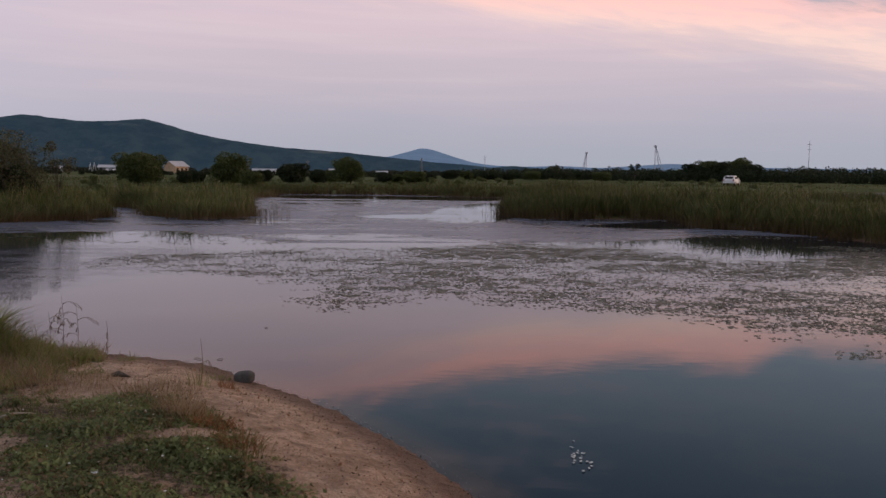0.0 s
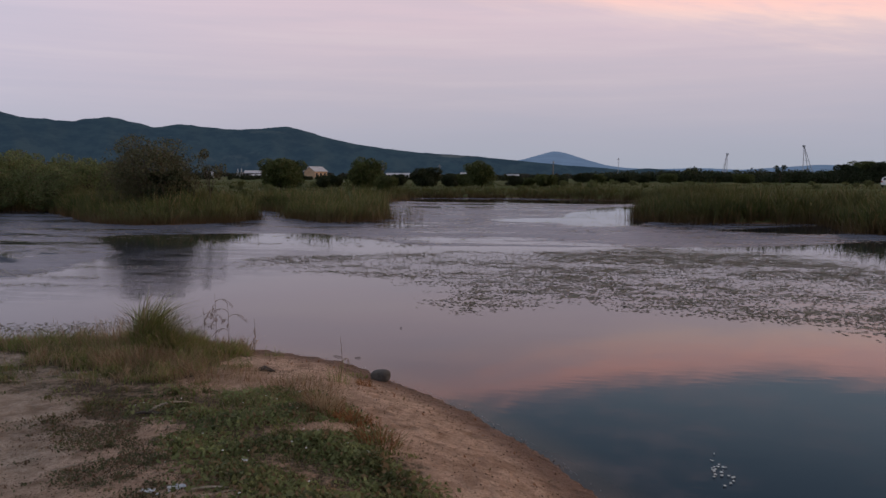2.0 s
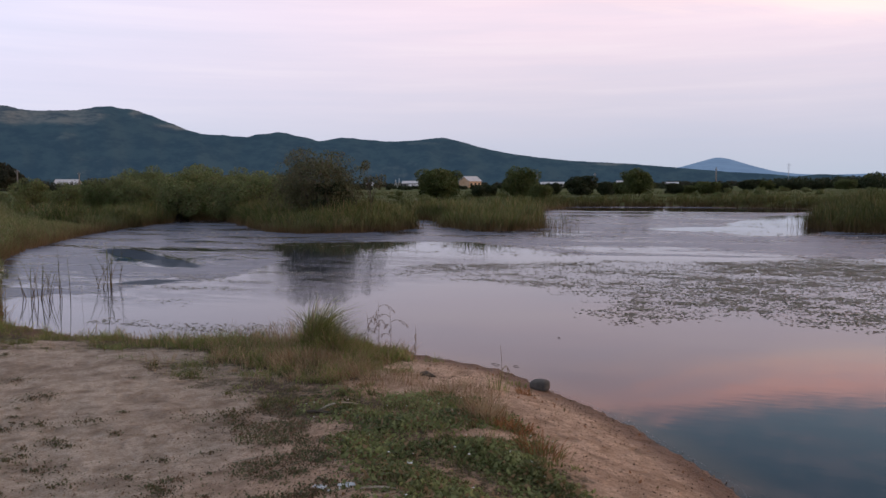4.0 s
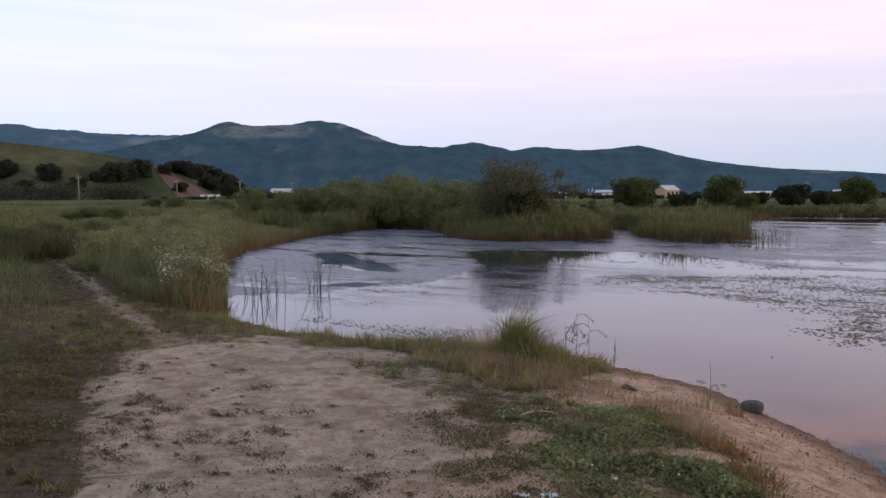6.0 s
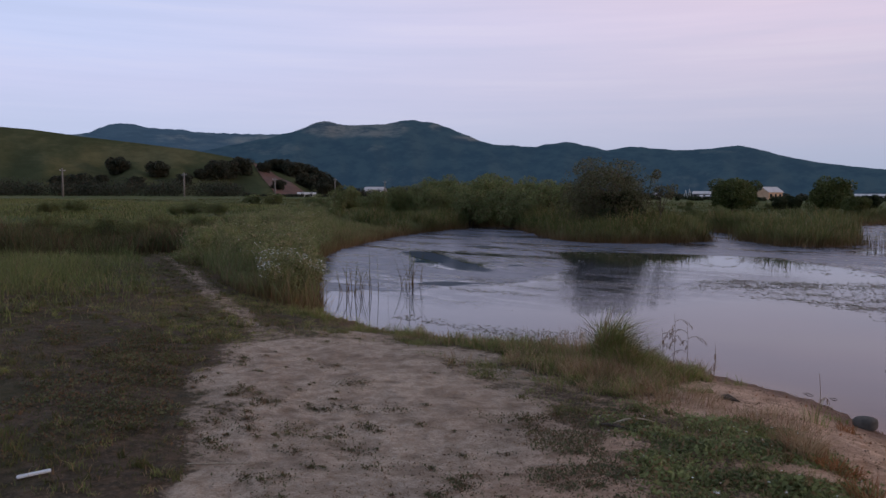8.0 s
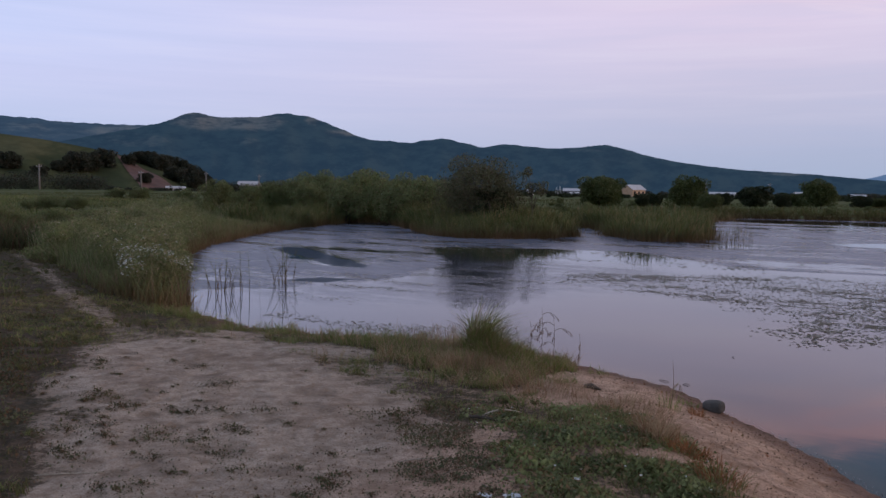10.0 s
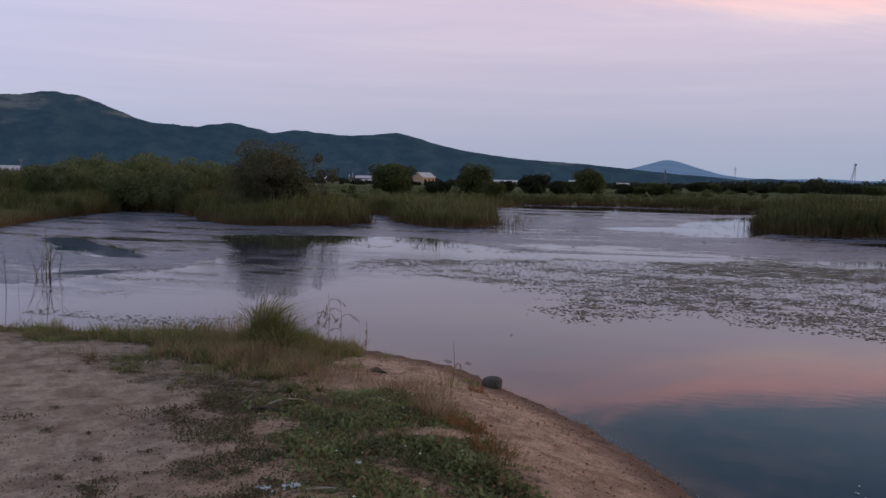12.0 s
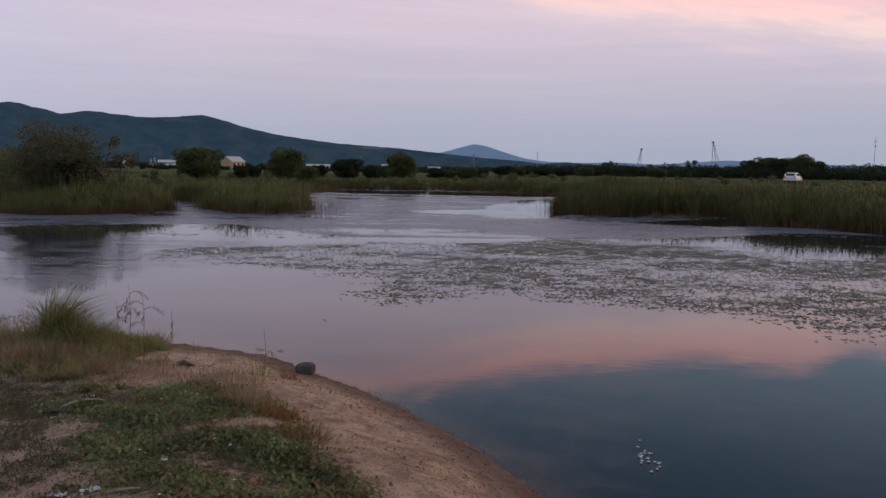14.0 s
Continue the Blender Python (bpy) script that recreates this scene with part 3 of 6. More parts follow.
def sand_share(x, y):
    """Where the soil lies bare: the trodden sand, the beach and the trail."""
    d = pond_distance(x, y)
    w = 0.18 * wavy(x, y, 3.0, 3) + 0.1 * wavy(x, y, 8.0, 1)
    bare = sstep(inside_by(BARE, x, y) + w, -0.25, 0.35)
    clover = sstep(inside_by(CLOVER, x, y) + w, -0.15, 0.25)
    beach = sstep(x + 0.25 * (y - 8) + w, -4.6, -3.6) * sstep(x, -40, -4.5) * (np.hypot(x, y) < 14) * sstep(y + w, 0.5, 2.0)
    u = np.clip((-x - 7.6) / 15.0, 0, 1)
    trail = sstep(0.45 - 0.22 * u - np.abs(y - (5.9 + 6.3 * u ** 1.05)) * 1.0 + 0.5 * w, -0.1, 0.3) * (x < -7.4) * (x > -22.5)
    spit = 0.8 * sstep(x + 8.2 - 1.33 * (5.2 - y), -0.6, 0.3) * sstep(x, -9.6, -8.4) * sstep(y, 1.5, 3.5) * (np.hypot(x, y) < 12) * (0.75 + 0.35 * wavy(x, y, 2.6, 7))
    return np.clip(np.maximum.reduce([spit * (1 - 0.3 * clover), bare, beach * (1 - clover) * sstep(3.2 - d + w, 0, 0.8), trail * 0.52]) * (1 - 0.9 * sstep(inside_by(FRINGE, x, y) + 1.2 * w, -0.15, 0.25)), 0, 1)


def trodden_share(x, y):
    """Where feet have worn the sand to grey dust, away from the beach."""
    return sstep(-x - 0.25 * (y - 5) + 0.25 * wavy(x, y, 2.1, 4), 2.6, 4.2)


def make_ground():
    rings = [0.0, 0.002, 0.1, 0.25] + list(0.4 * 1.0255 ** np.arange(0, 373))
    ang = np.concatenate([np.linspace(-80, 40, 420, endpoint=False), np.linspace(40, 280, 60, endpoint=False)])
    rr, aa = np.meshgrid(np.array(rings[1:]), np.radians(ang), indexing="ij")
    x, y = rr * np.sin(aa), rr * np.cos(aa)
    z = ground_height(x, y)
    verts = np.stack([x, y, z], -1).reshape(-1, 3)
    nr, na = x.shape
    i = np.arange(nr - 1)[:, None] * na + np.arange(na)[None]
    j = np.arange(nr - 1)[:, None] * na + (np.arange(na)[None] + 1) % na
    faces = np.stack([i, i + na, j + na, j], -1).reshape(-1, 4)
    verts = np.vstack([verts, [[0, 0, float(ground_height(0, 0))]]])
    me = mesh_from("ground", verts, faces, M_GROUND)
    at = me.attributes.new("sand", "FLOAT", "POINT")
    at.data.foreach_set("value", sand_share(verts[:, 0], verts[:, 1]).astype(np.float32))
    at = me.attributes.new("trodden", "FLOAT", "POINT")
    at.data.foreach_set("value", trodden_share(verts[:, 0], verts[:, 1]).astype(np.float32))
    return tagged(new("ground", me), "flat marshy ground with trodden sand and green turf", "ground", kind="structure")


make_ground()


# where the water is free of film: the near half, and openings in the far half
OPEN_NEAR = [(-13.2, 10.3), (-11.7, 12.2), (-11.0, 15.0), (-11.8, 18.6), (-13.2, 20.6), (-15.4, 22.6), (-15.6, 24.2), (-12.2, 26.3), (-9.3, 27.0), (-6.2, 24.6),
             (-5.0, 22.9), (-1.5, 23.4), (3.0, 24.0), (5.0, 24.7), (7.4, 26.3), (10.2, 28.3), (13.5, 27.4), (16.5, 27.0), (24, 20), (36, 5), (34, -14), (8, -16), (2, -6), (-1, 3), (-4, 8), (-10, 7.5)]
OPEN_FAR = [[(-20.2, 20.4), (-18.6, 20.9), (-13.6, 17.5), (-13.5, 16.2), (-16.8, 17.3)],
            [(-12.5, 12.8), (-12.8, 14.1), (-11.9, 14.6), (-11.4, 13.2)],
            [(-1.0, 43), (-0.6, 33), (2.4, 33.3), (3.2, 38), (5, 52), (2, 56)],
            [(5.2, 32.2), (8.0, 34.6), (11.4, 37.6), (10.2, 32.0), (9.1, 30.3), (7.0, 31.0)],
            [(-14, 61), (5, 59), (6, 69), (-15, 72)]]
OPEN_SPOTS = [(-18.7, 24.0, 1.3, 0.55), (-14.2, 18.7, 1.0, 0.5), (-13.7, 31.2, 1.3, 1.1), (-7.3, 32.8, 1.4, 1.3), (-4.9, 38.6, 0.9, 0.9), (-4.1, 31.4, 0.9, 0.8), (-1.8, 37.5, 2.4, 2.0), (4.2, 30.2, 0.6, 0.5)]


LILY = [(-7.9, 16.2), (-6, 15.3), (-4.3, 15.3), (-2.7, 14.3), (-1.3, 12.1), (0.6, 11.9), (2.1, 12.4), (3.3, 11.4), (3.7, 9.9), (5.1, 9.6), (7, 11), (10, 12.5), (15, 15), (18, 20),
        (15.5, 24.3), (11, 23.2), (8.8, 20.0), (7.0, 18.6), (6.3, 20.5), (5.2, 22.9), (1.8, 23.2), (-1.4, 22.6), (-4.4, 21.6), (-6.4, 19.8), (-7.9, 18.2)]
THIN_FILM = [(-13, 10.6), (-11, 15), (-12, 19), (-12.6, 20.4), (-10.5, 21.8), (-6.5, 21.5), (-4.5, 19), (-6, 15), (-7.4, 12), (-9.5, 10.2)]
# patches of water painted dark as if mirroring hills and reeds
DARK_REFLECTIONS = [(-17.8, 19.3, 2.4, 0.6, -32), (-14.9, 17.4, 2.0, 0.5, -30), (-12.1, 13.6, 1.0, 0.5, 20), (-18.7, 24.0, 1.3, 0.4, 0), (-14.2, 18.7, 0.95, 0.35, -15), (-4.9, 38.6, 0.9, 0.7, 0), (4.2, 30.2, 0.6, 0.45, 0)]


def dark_reflection_share(x, y):
    """Metres inside the painted dark reflections; outside them negative."""
    best = np.full(x.shape, -3.0)
    for cx, cy, rx, ry, turn in DARK_REFLECTIONS:
        c, s = math.cos(radians(turn)), math.sin(radians(turn))
        u, v = (x - cx) * c + (y - cy) * s, (y - cy) * c - (x - cx) * s
        best = np.maximum(best, (1 - np.hypot(u / rx, v / ry)) * ry * 1.6)
    return best


def open_water(x, y):
    """Metres inside the film-free water; in the film negative."""
    best = np.maximum.reduce([inside_by(p, x, y) for p in [OPEN_NEAR] + OPEN_FAR])
    for cx, cy, rx, ry in OPEN_SPOTS:
        best = np.maximum(best, (1 - np.hypot((x - cx) / rx, (y - cy) / ry)) * ry)
    return np.clip(best, -3, 3)


def make_water():
    r = np.concatenate([[0.01], 1 / np.linspace(1 / 2.5, 1 / 170, 210)])
    ang = np.concatenate([np.linspace(-80, 40, 320, endpoint=False), np.linspace(40, 280, 48, endpoint=False)])
    rr, aa = np.meshgrid(r, np.radians(ang), indexing="ij")
    x, y = (rr * np.sin(aa)).ravel(), (rr * np.cos(aa)).ravel()
    na = len(ang)
    i = np.arange(len(r) - 1)[:, None] * na + np.arange(na)[None]
    j = np.arange(len(r) - 1)[:, None] * na + (np.arange(na)[None] + 1) % na
    me = mesh_from("water", np.stack([x, y, 0 * x], 1), np.stack([i, i + na, j + na, j], -1).reshape(-1, 4), M_WATER)
    at = me.attributes.new("clear", "FLOAT", "POINT")
    at.data.foreach_set("value", open_water(x, y).astype(np.float32))
    at = me.attributes.new("thin_film", "FLOAT", "POINT")
    at.data.foreach_set("value", np.maximum(0.5 * sstep(inside_by(THIN_FILM, x, y), -0.6, 1.4), 0.32 * sstep(inside_by(LILY, x, y), -0.3, 1.8)).astype(np.float32))
    at = me.attributes.new("dark_reflection", "FLOAT", "POINT")
    at.data.foreach_set("value", dark_reflection_share(x, y).astype(np.float32))
    at = me.attributes.new("shoal", "FLOAT", "POINT")
    at.data.foreach_set("value", (sstep(pond_distance(x, y), -0.45, 0.0) * (np.hypot(x, y) < 14)).astype(np.float32))
    return tagged(new("water", me), "still dark pond water mirroring the pink dusk sky", "water", kind="structure")


make_water()

# ---- hills far behind ----


def hill_material(name, forest, grass, air, haze_glow, patch=0.004, span=1500.0, mottle=0.8):
    """Distant slopes, with the haze of the evening air put in as emission."""
    m, nt, b = material(name)
    raw = nt.nodes.new("ShaderNodeSeparateXYZ")
    nt.links.new(position(nt), raw.inputs[0])
    join = nt.nodes.new("ShaderNodeCombineXYZ")
    nt.links.new(mth(nt, "MULTIPLY", mth(nt, "ARCTAN2", raw.outputs[0], raw.outputs[1]), span), join.inputs[0])
    nt.links.new(mth(nt, "MULTIPLY", raw.outputs[2], 2.2), join.inputs[1])
    nt.links.new(raw.outputs[2], join.inputs[2])
    pos = join.outputs[0]
    n1, n2 = noise_tex(nt, pos, patch, 6, 0.6), noise_tex(nt, pos, patch * 14, 4, 0.6)
    att = nt.nodes.new("ShaderNodeAttribute")
    att.attribute_name = "bald"
    bald = mth(nt, "ADD", mth(nt, "ADD", n1, mth(nt, "MULTIPLY", mth(nt, "SUBTRACT", n2, 0.5), 0.3)), mth(nt, "MULTIPLY", att.outputs["Fac"], 0.34))
    col = mixc(nt, smooth(nt, bald, 0.56, 0.84), forest, grass)
    col = mixc(nt, mth(nt, "MULTIPLY", smooth(nt, noise_tex(nt, pos, patch * 6, 6, 0.7), 0.40, 0.62), mottle), col, tuple(0.35 * c for c in forest))
    nt.links.new(col, b.inputs["Base Color"])
    b.inputs["Roughness"].default_value = 1.0
    b.inputs["Specular IOR Level"].default_value = 0.0
    # haze painted as an even bluish glow of the slopes
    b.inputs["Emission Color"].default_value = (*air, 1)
    b.inputs["Emission Strength"].default_value = haze_glow
    return m


def make_hill(name, label, profile, dist, depth, mat, rough=0.03, foot=-1.0, steps=500, bare=()):
    """A range of hills: crest heights by bearing at one distance, falling off to the plain in spurs."""
    prof = np.array(profile)
    az = np.linspace(prof[0, 0], prof[-1, 0], steps)
    # rounded between the marks
    el = np.interp(az, prof[:, 0], prof[:, 1])
    k = np.hanning(max(3, int(steps * 0.9 / (prof[-1, 0] - prof[0, 0]) * 2) | 1))
    k = k / k.sum()
    pad = len(k) // 2
    el = np.convolve(np.pad(el, pad, mode="edge"), k, "valid")
    crest = 2.05 + dist * np.tan(np.radians(el)) * (1 + 0 * az)
    rng = np.random.default_rng(len(name))
    jag = np.convolve(rng.normal(size=steps + 6), np.ones(3) / 3, "same")[3:-3]
    crest = crest + rough * np.maximum(crest, 8) * 0.35 * jag
    rowsu = np.linspace(0, 1, 26)
    vs = []
    for u in rowsu:
        spur = 0.16 * np.sin(az * 0.9 + 5 * u + 1.2 * np.sin(az * 0.37)) + 0.10 * np.sin(az * 2.3 - 3 * u)
        f = np.clip(1 - u, 0, 1) ** (1.15 + spur)
        d = dist - depth * u * (1 + 0.10 * np.sin(az * 0.8))
        h = foot + (crest - foot) * f
        h = np.minimum(h, 2.05 + d * np.tan(np.radians(el)) * 0.985 + 0 * h) if u > 0 else h
        vs.append(np.stack([d * np.sin(np.radians(az)), d * np.cos(np.radians(az)), h], 1))
    back = np.stack([(dist + depth) * np.sin(np.radians(az)), (dist + depth) * np.cos(np.radians(az)), np.full(steps, foot)], 1)
    verts = np.vstack([back] + vs)
    n = len(rowsu) + 1
    i = (np.arange(n - 1)[:, None] * steps + np.arange(steps - 1)[None]).reshape(-1)
    faces = np.stack([i, i + 1, i + steps + 1, i + steps], 1)
    me = mesh_from(name, verts, faces, mat)
    seen = np.degrees(np.arctan2(verts[:, 2] - 2.05, np.hypot(verts[:, 0], verts[:, 1])))
    turn = np.degrees(np.arctan2(verts[:, 0], verts[:, 1]))
    open_ground = np.zeros(len(verts))
    for a, e, ra, re, k in bare:
        open_ground += k * sstep(1.5 - np.hypot((turn - a) / ra, (seen - e) / re), 0.0, 1.0)
    at = me.attributes.new("bald", "FLOAT", "POINT")
    at.data.foreach_set("value", np.clip(open_ground, -1, 1).astype(np.float32))
    return tagged(new(name, me), label, "hill", kind="structure")


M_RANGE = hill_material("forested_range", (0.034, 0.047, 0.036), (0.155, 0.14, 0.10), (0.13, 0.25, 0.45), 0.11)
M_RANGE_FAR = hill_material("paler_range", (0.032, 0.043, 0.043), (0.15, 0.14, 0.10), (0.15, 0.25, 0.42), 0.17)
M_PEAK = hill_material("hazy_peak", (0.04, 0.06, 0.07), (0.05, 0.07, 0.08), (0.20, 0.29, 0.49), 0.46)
M_HILL = hill_material("grassy_hill", (0.07, 0.08, 0.042), (0.125, 0.122, 0.066), (0.2, 0.3, 0.4), 0.0, 0.02, 400.0, 0.25)
RANGE = [(-70, 0.2), (-66, 0.9), (-62, 1.9), (-59, 2.7), (-56.5, 3.3), (-54, 3.85), (-52.4, 4.3), (-51.4, 4.6), (-50.2, 5.15),
         (-48.2, 4.88), (-45.8, 4.93), (-43.8, 5.36), (-41.7, 5.05), (-38, 3.6), (-34.8, 3.43), (-32.6, 3.82), (-29.6, 3.15), (-28, 3.42), (-25.6, 3.2), (-24.1, 3.1), (-20.7, 3.42),
         (-18.1, 2.69), (-15.5, 2.14), (-11.7, 1.67), (-7.7, 1.45), (-4, 1.1), (-1, 0.8), (2.1, 0.6), (3.4, 0.42), (4.8, 0.62), (6.2, 0.48), (7.6, 0.34), (9.4, 0.44), (11, 0.3), (14, 0.42), (17, 0.36), (22, 0.15), (30, 0.0)]
FAR_RANGE = [(-125, 3.0), (-110, 3.0), (-80, 4.0), (-67.3, 3.79), (-66, 3.72), (-64.3, 4.5), (-63.4, 4.65), (-61.9, 4.38), (-59, 4.19), (-56.8, 4.11), (-53.7, 4.12), (-50, 4.1), (-45, 3.0), (-40, 1.0)]
PEAK = [(-12, 0.6), (-9.7, 1.62), (-8, 1.3), (-6, 0.95), (-4, 1.15), (-2.2, 1.68), (-1.5, 1.84), (-0.7, 1.62), (0.6, 1.2), (2.1, 0.78), (3.6, 0.6), (5.4, 0.54), (8.6, 0.62), (11, 0.5), (16, 0.86), (18, 0.7), (24, 0.6), (40, 0.5), (70, 0.4)]
HILL = [(-125, 2.0), (-95, 4.0), (-80, 4.5), (-69, 3.98), (-66, 3.63), (-62.6, 3.31), (-59, 2.92), (-56, 2.4), (-54.2, 2.0), (-52.2, 1.3), (-50.2, 0.6), (-48.6, -0.2)]
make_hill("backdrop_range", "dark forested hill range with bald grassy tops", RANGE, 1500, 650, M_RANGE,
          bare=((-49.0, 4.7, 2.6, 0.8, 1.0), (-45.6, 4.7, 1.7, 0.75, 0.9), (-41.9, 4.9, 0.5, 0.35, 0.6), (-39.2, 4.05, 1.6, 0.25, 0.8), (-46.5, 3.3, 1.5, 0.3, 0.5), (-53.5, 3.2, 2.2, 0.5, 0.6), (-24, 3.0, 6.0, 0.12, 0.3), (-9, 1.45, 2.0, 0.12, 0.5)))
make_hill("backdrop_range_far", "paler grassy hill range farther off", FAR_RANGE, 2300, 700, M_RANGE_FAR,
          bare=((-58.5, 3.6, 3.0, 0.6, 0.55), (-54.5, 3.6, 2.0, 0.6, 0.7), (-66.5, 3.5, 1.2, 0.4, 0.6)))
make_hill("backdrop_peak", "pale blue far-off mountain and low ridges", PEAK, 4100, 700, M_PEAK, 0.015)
make_hill("hillside", "rounded green grassy hillside above the plain", HILL, 420, 110, M_HILL, 0.004, -1.0, 300, bare=((-75, 4.0, 18.0, 2.6, 0.7), (-60, 2.6, 5.0, 0.9, 0.5)))

# ---- reeds, weeds and grass ----


def scatter(n, box, keep, seed):
    """Random places in a box (x0, x1, y0, y1) for which keep(x, y) gives a chance."""
    rng = np.random.default_rng(seed)
    x, y = rng.uniform(box[0], box[1], n), rng.uniform(box[2], box[3], n)
    ok = rng.uniform(0, 1, n) < keep(x, y)
    x, y = x[ok], y[ok]
    return np.stack([x, y, np.maximum(ground_height(x, y), -0.25) - 0.02], 1)


def stuff(name, me, label, category):
    return tagged(new(name, me), label, category, kind="stuff")


def reed_bed(label, box, n, deep, tall, seed, width=0.028, edge=0.25, extra=None, size=None, leaf=None):
    """Standing reeds along a shore, densest and tallest near the water."""
    def keep(x, y):
        d = pond_distance(x, y)
        w = 0.5 + 0.5 * wavy(x, y, 1.3, seed)
        k = (d > -edge - 0.5 * w) * np.exp(-np.maximum(d, 0) / deep) * (0.25 + 0.75 * w) * (0.5 + 0.5 * sstep(d, -0.4, 0.5))
        return k if extra is None else k * extra(x, y)
    c = scatter(n // 16, box, keep, seed)
    rng = np.random.default_rng(seed)
    m = len(c)
    high = tall * (0.74 + 0.18 * wavy(c[:, 0], c[:, 1], 0.37, seed + 2) + 0.20 * wavy(c[:, 0], c[:, 1], 0.9, seed)) * rng.uniform(0.62, 1.08, m)
    high = high if size is None else high * size(c[:, 0], c[:, 1])
    way = rng.uniform(0, 6.28, m)
    k = np.repeat(np.arange(m), 14)
    x, y = c[k, 0] + rng.normal(0, 0.13, len(k)), c[k, 1] + rng.normal(0, 0.13, len(k))
    p = np.stack([x, y, np.maximum(ground_height(x, y), -0.25) - 0.02], 1)
    h = high[k] * rng.uniform(0.55, 1.08, len(k))
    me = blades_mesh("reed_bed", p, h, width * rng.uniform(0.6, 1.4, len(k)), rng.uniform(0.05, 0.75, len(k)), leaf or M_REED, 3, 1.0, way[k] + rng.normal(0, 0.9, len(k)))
    return stuff("reed_bed", me, label, "reeds")


reed_bed("tall green reeds with brown feet on a spit in the pond", (-34, -14, 28, 46), 170000, 2.6, 1.5, 11, 0.030, -0.3, leaf=M_REED_LIT)
reed_bed("dense green reeds standing at the water's edge", (-22, -6, 32.5, 66), 160000, 2.4, 1.55, 12, 0.030, extra=lambda x, y: (0.04 + 0.96 * sstep(-x - 0.05 * (y - 34), 8.3, 9.6)) * (1 - 0.75 * sstep(y, 38, 44)), leaf=M_REED_LIT)
reed_bed("green reeds below the marsh shrubs", (-31.5, -20, 31, 44), 90000, 2.2, 1.25, 15, 0.028, 0.05, leaf=M_REED_LIT)
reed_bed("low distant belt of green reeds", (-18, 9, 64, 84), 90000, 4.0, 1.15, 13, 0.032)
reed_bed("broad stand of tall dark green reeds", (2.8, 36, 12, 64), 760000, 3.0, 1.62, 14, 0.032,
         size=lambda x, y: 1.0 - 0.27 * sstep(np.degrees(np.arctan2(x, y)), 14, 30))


def sparse_stalks(label, centre, spread, n, tall, seed, lean=0.25):
    """A few stalks standing in the water."""
    rng = np.random.default_rng(seed)
    p = np.stack([rng.normal(centre[0], spread[0], n), rng.normal(centre[1], spread[1], n), np.full(n, -0.2)], 1)
    me = blades_mesh("reed_stalks", p, 0.2 + tall * rng.uniform(0.5, 1.1, n), 0.016, rng.uniform(0.02, lean, n), M_REED, 4)
    return stuff("reed_stalks", me, label, "reeds")


sparse_stalks("thin reeds standing apart in open water", (-8.1, 35.0), (0.7, 0.6), 130, 1.05, 21)
sparse_stalks("thin reeds standing apart in open water", (2.9, 39.0), (0.45, 1.6), 60, 1.1, 22)
sparse_stalks("few lone green reed stalks near the bank", (-12.15, 10.95), (0.26, 0.16), 32, 0.92, 23, 0.3)
sparse_stalks("few lone green reed stalks near the bank", (-12.25, 12.6), (0.11, 0.1), 18, 1.05, 24, 0.5)


def weeds(name, label, box, n, keep, tall, width, mat, seed, lean=0.4, segs=2, category="weeds"):
    p = scatter(n, box, keep, seed)
    h = tall * (0.75 + 0.3 * wavy(p[:, 0], p[:, 1], 1.1, seed) + 0.12 * wavy(p[:, 0], p[:, 1], 3.7, seed)) * RNG.uniform(0.45, 1.1, len(p))
    return stuff(name, blades_mesh(name, p, h, width * RNG.uniform(0.6, 1.4, len(p)), RNG.uniform(0.05, lean, len(p)), mat, segs), label, category)


def trail_side(x, y):
    u = np.clip((-x - 7.6) / 15.0, 0, 1)
    return y - (5.9 + 6.3 * u ** 1.05)


def bank_keep(x, y):
    d = pond_distance(x, y)
    s = trail_side(x, y)
    return (d > -0.15) * (s > 0.55) * (x < -10.6) * (0.35 + 0.65 * sstep(-x, 10.8, 12.5)) * np.where(d < 5, 1.0, 0.4) * (0.7 + 0.3 * wavy(x, y, 1.2, 4))


weeds("bank_weeds", "tall rank weeds and grass on the pond's bank", (-34, -10.5, 8.4, 38), 330000, bank_keep, 0.72, 0.014, M_BANK, 31, 0.75, 3)
weeds("tall_grass", "tall dark grass beside the trodden trail", (-40, -9.5, -2, 16), 150000,
      lambda x, y: (trail_side(x, y) < -0.8) * sstep(-x - 0.35 * (y - 5), 11.0, 15.0) * (0.65 + 0.35 * wavy(x, y, 0.9, 6)), 0.52, 0.010, M_FIELD, 32, 1.2, 3, "grass")
weeds("meadow", "rough marsh meadow of long green grass", (-150, 120, 20, 150), 330000,
      lambda x, y: (pond_distance(x, y) > 1.5) * sstep(np.hypot(x, y), 26, 40) * (0.5 + 0.5 * wavy(x, y, 0.23, 2)) * (1 - 0.6 * sstep(np.hypot(x, y), 60, 150)), 0.42, 0.055, M_MEADOW, 33, 0.5, 2, "grass")
weeds("meadow", "rough weedy meadow in front of the hillside", (-150, -22, 2, 60), 130000,
      lambda x, y: (pond_distance(x, y) > 1.0) * sstep(np.hypot(x, y), 24, 34) * (0.55 + 0.45 * wavy(x, y, 0.3, 3)), 0.42, 0.042, M_FIELD, 34, 0.5, 2, "grass")


# a rank dark growth across the end of the trail
weeds("rank_weeds", "tall rank weeds closing the end of the trail", (-40, -19, 3, 22), 150000,
      lambda x, y: sstep(np.hypot(x, y) + 0.8 * wavy(x, y, 0.7, 2), 23.0, 24.5) * (1 - sstep(np.hypot(x, y), 28, 32)) * (pond_distance(x, y) > 3.5) * (0.6 + 0.4 * wavy(x, y, 0.8, 5)), 1.1, 0.022, M_RANK, 35, 0.8, 3)


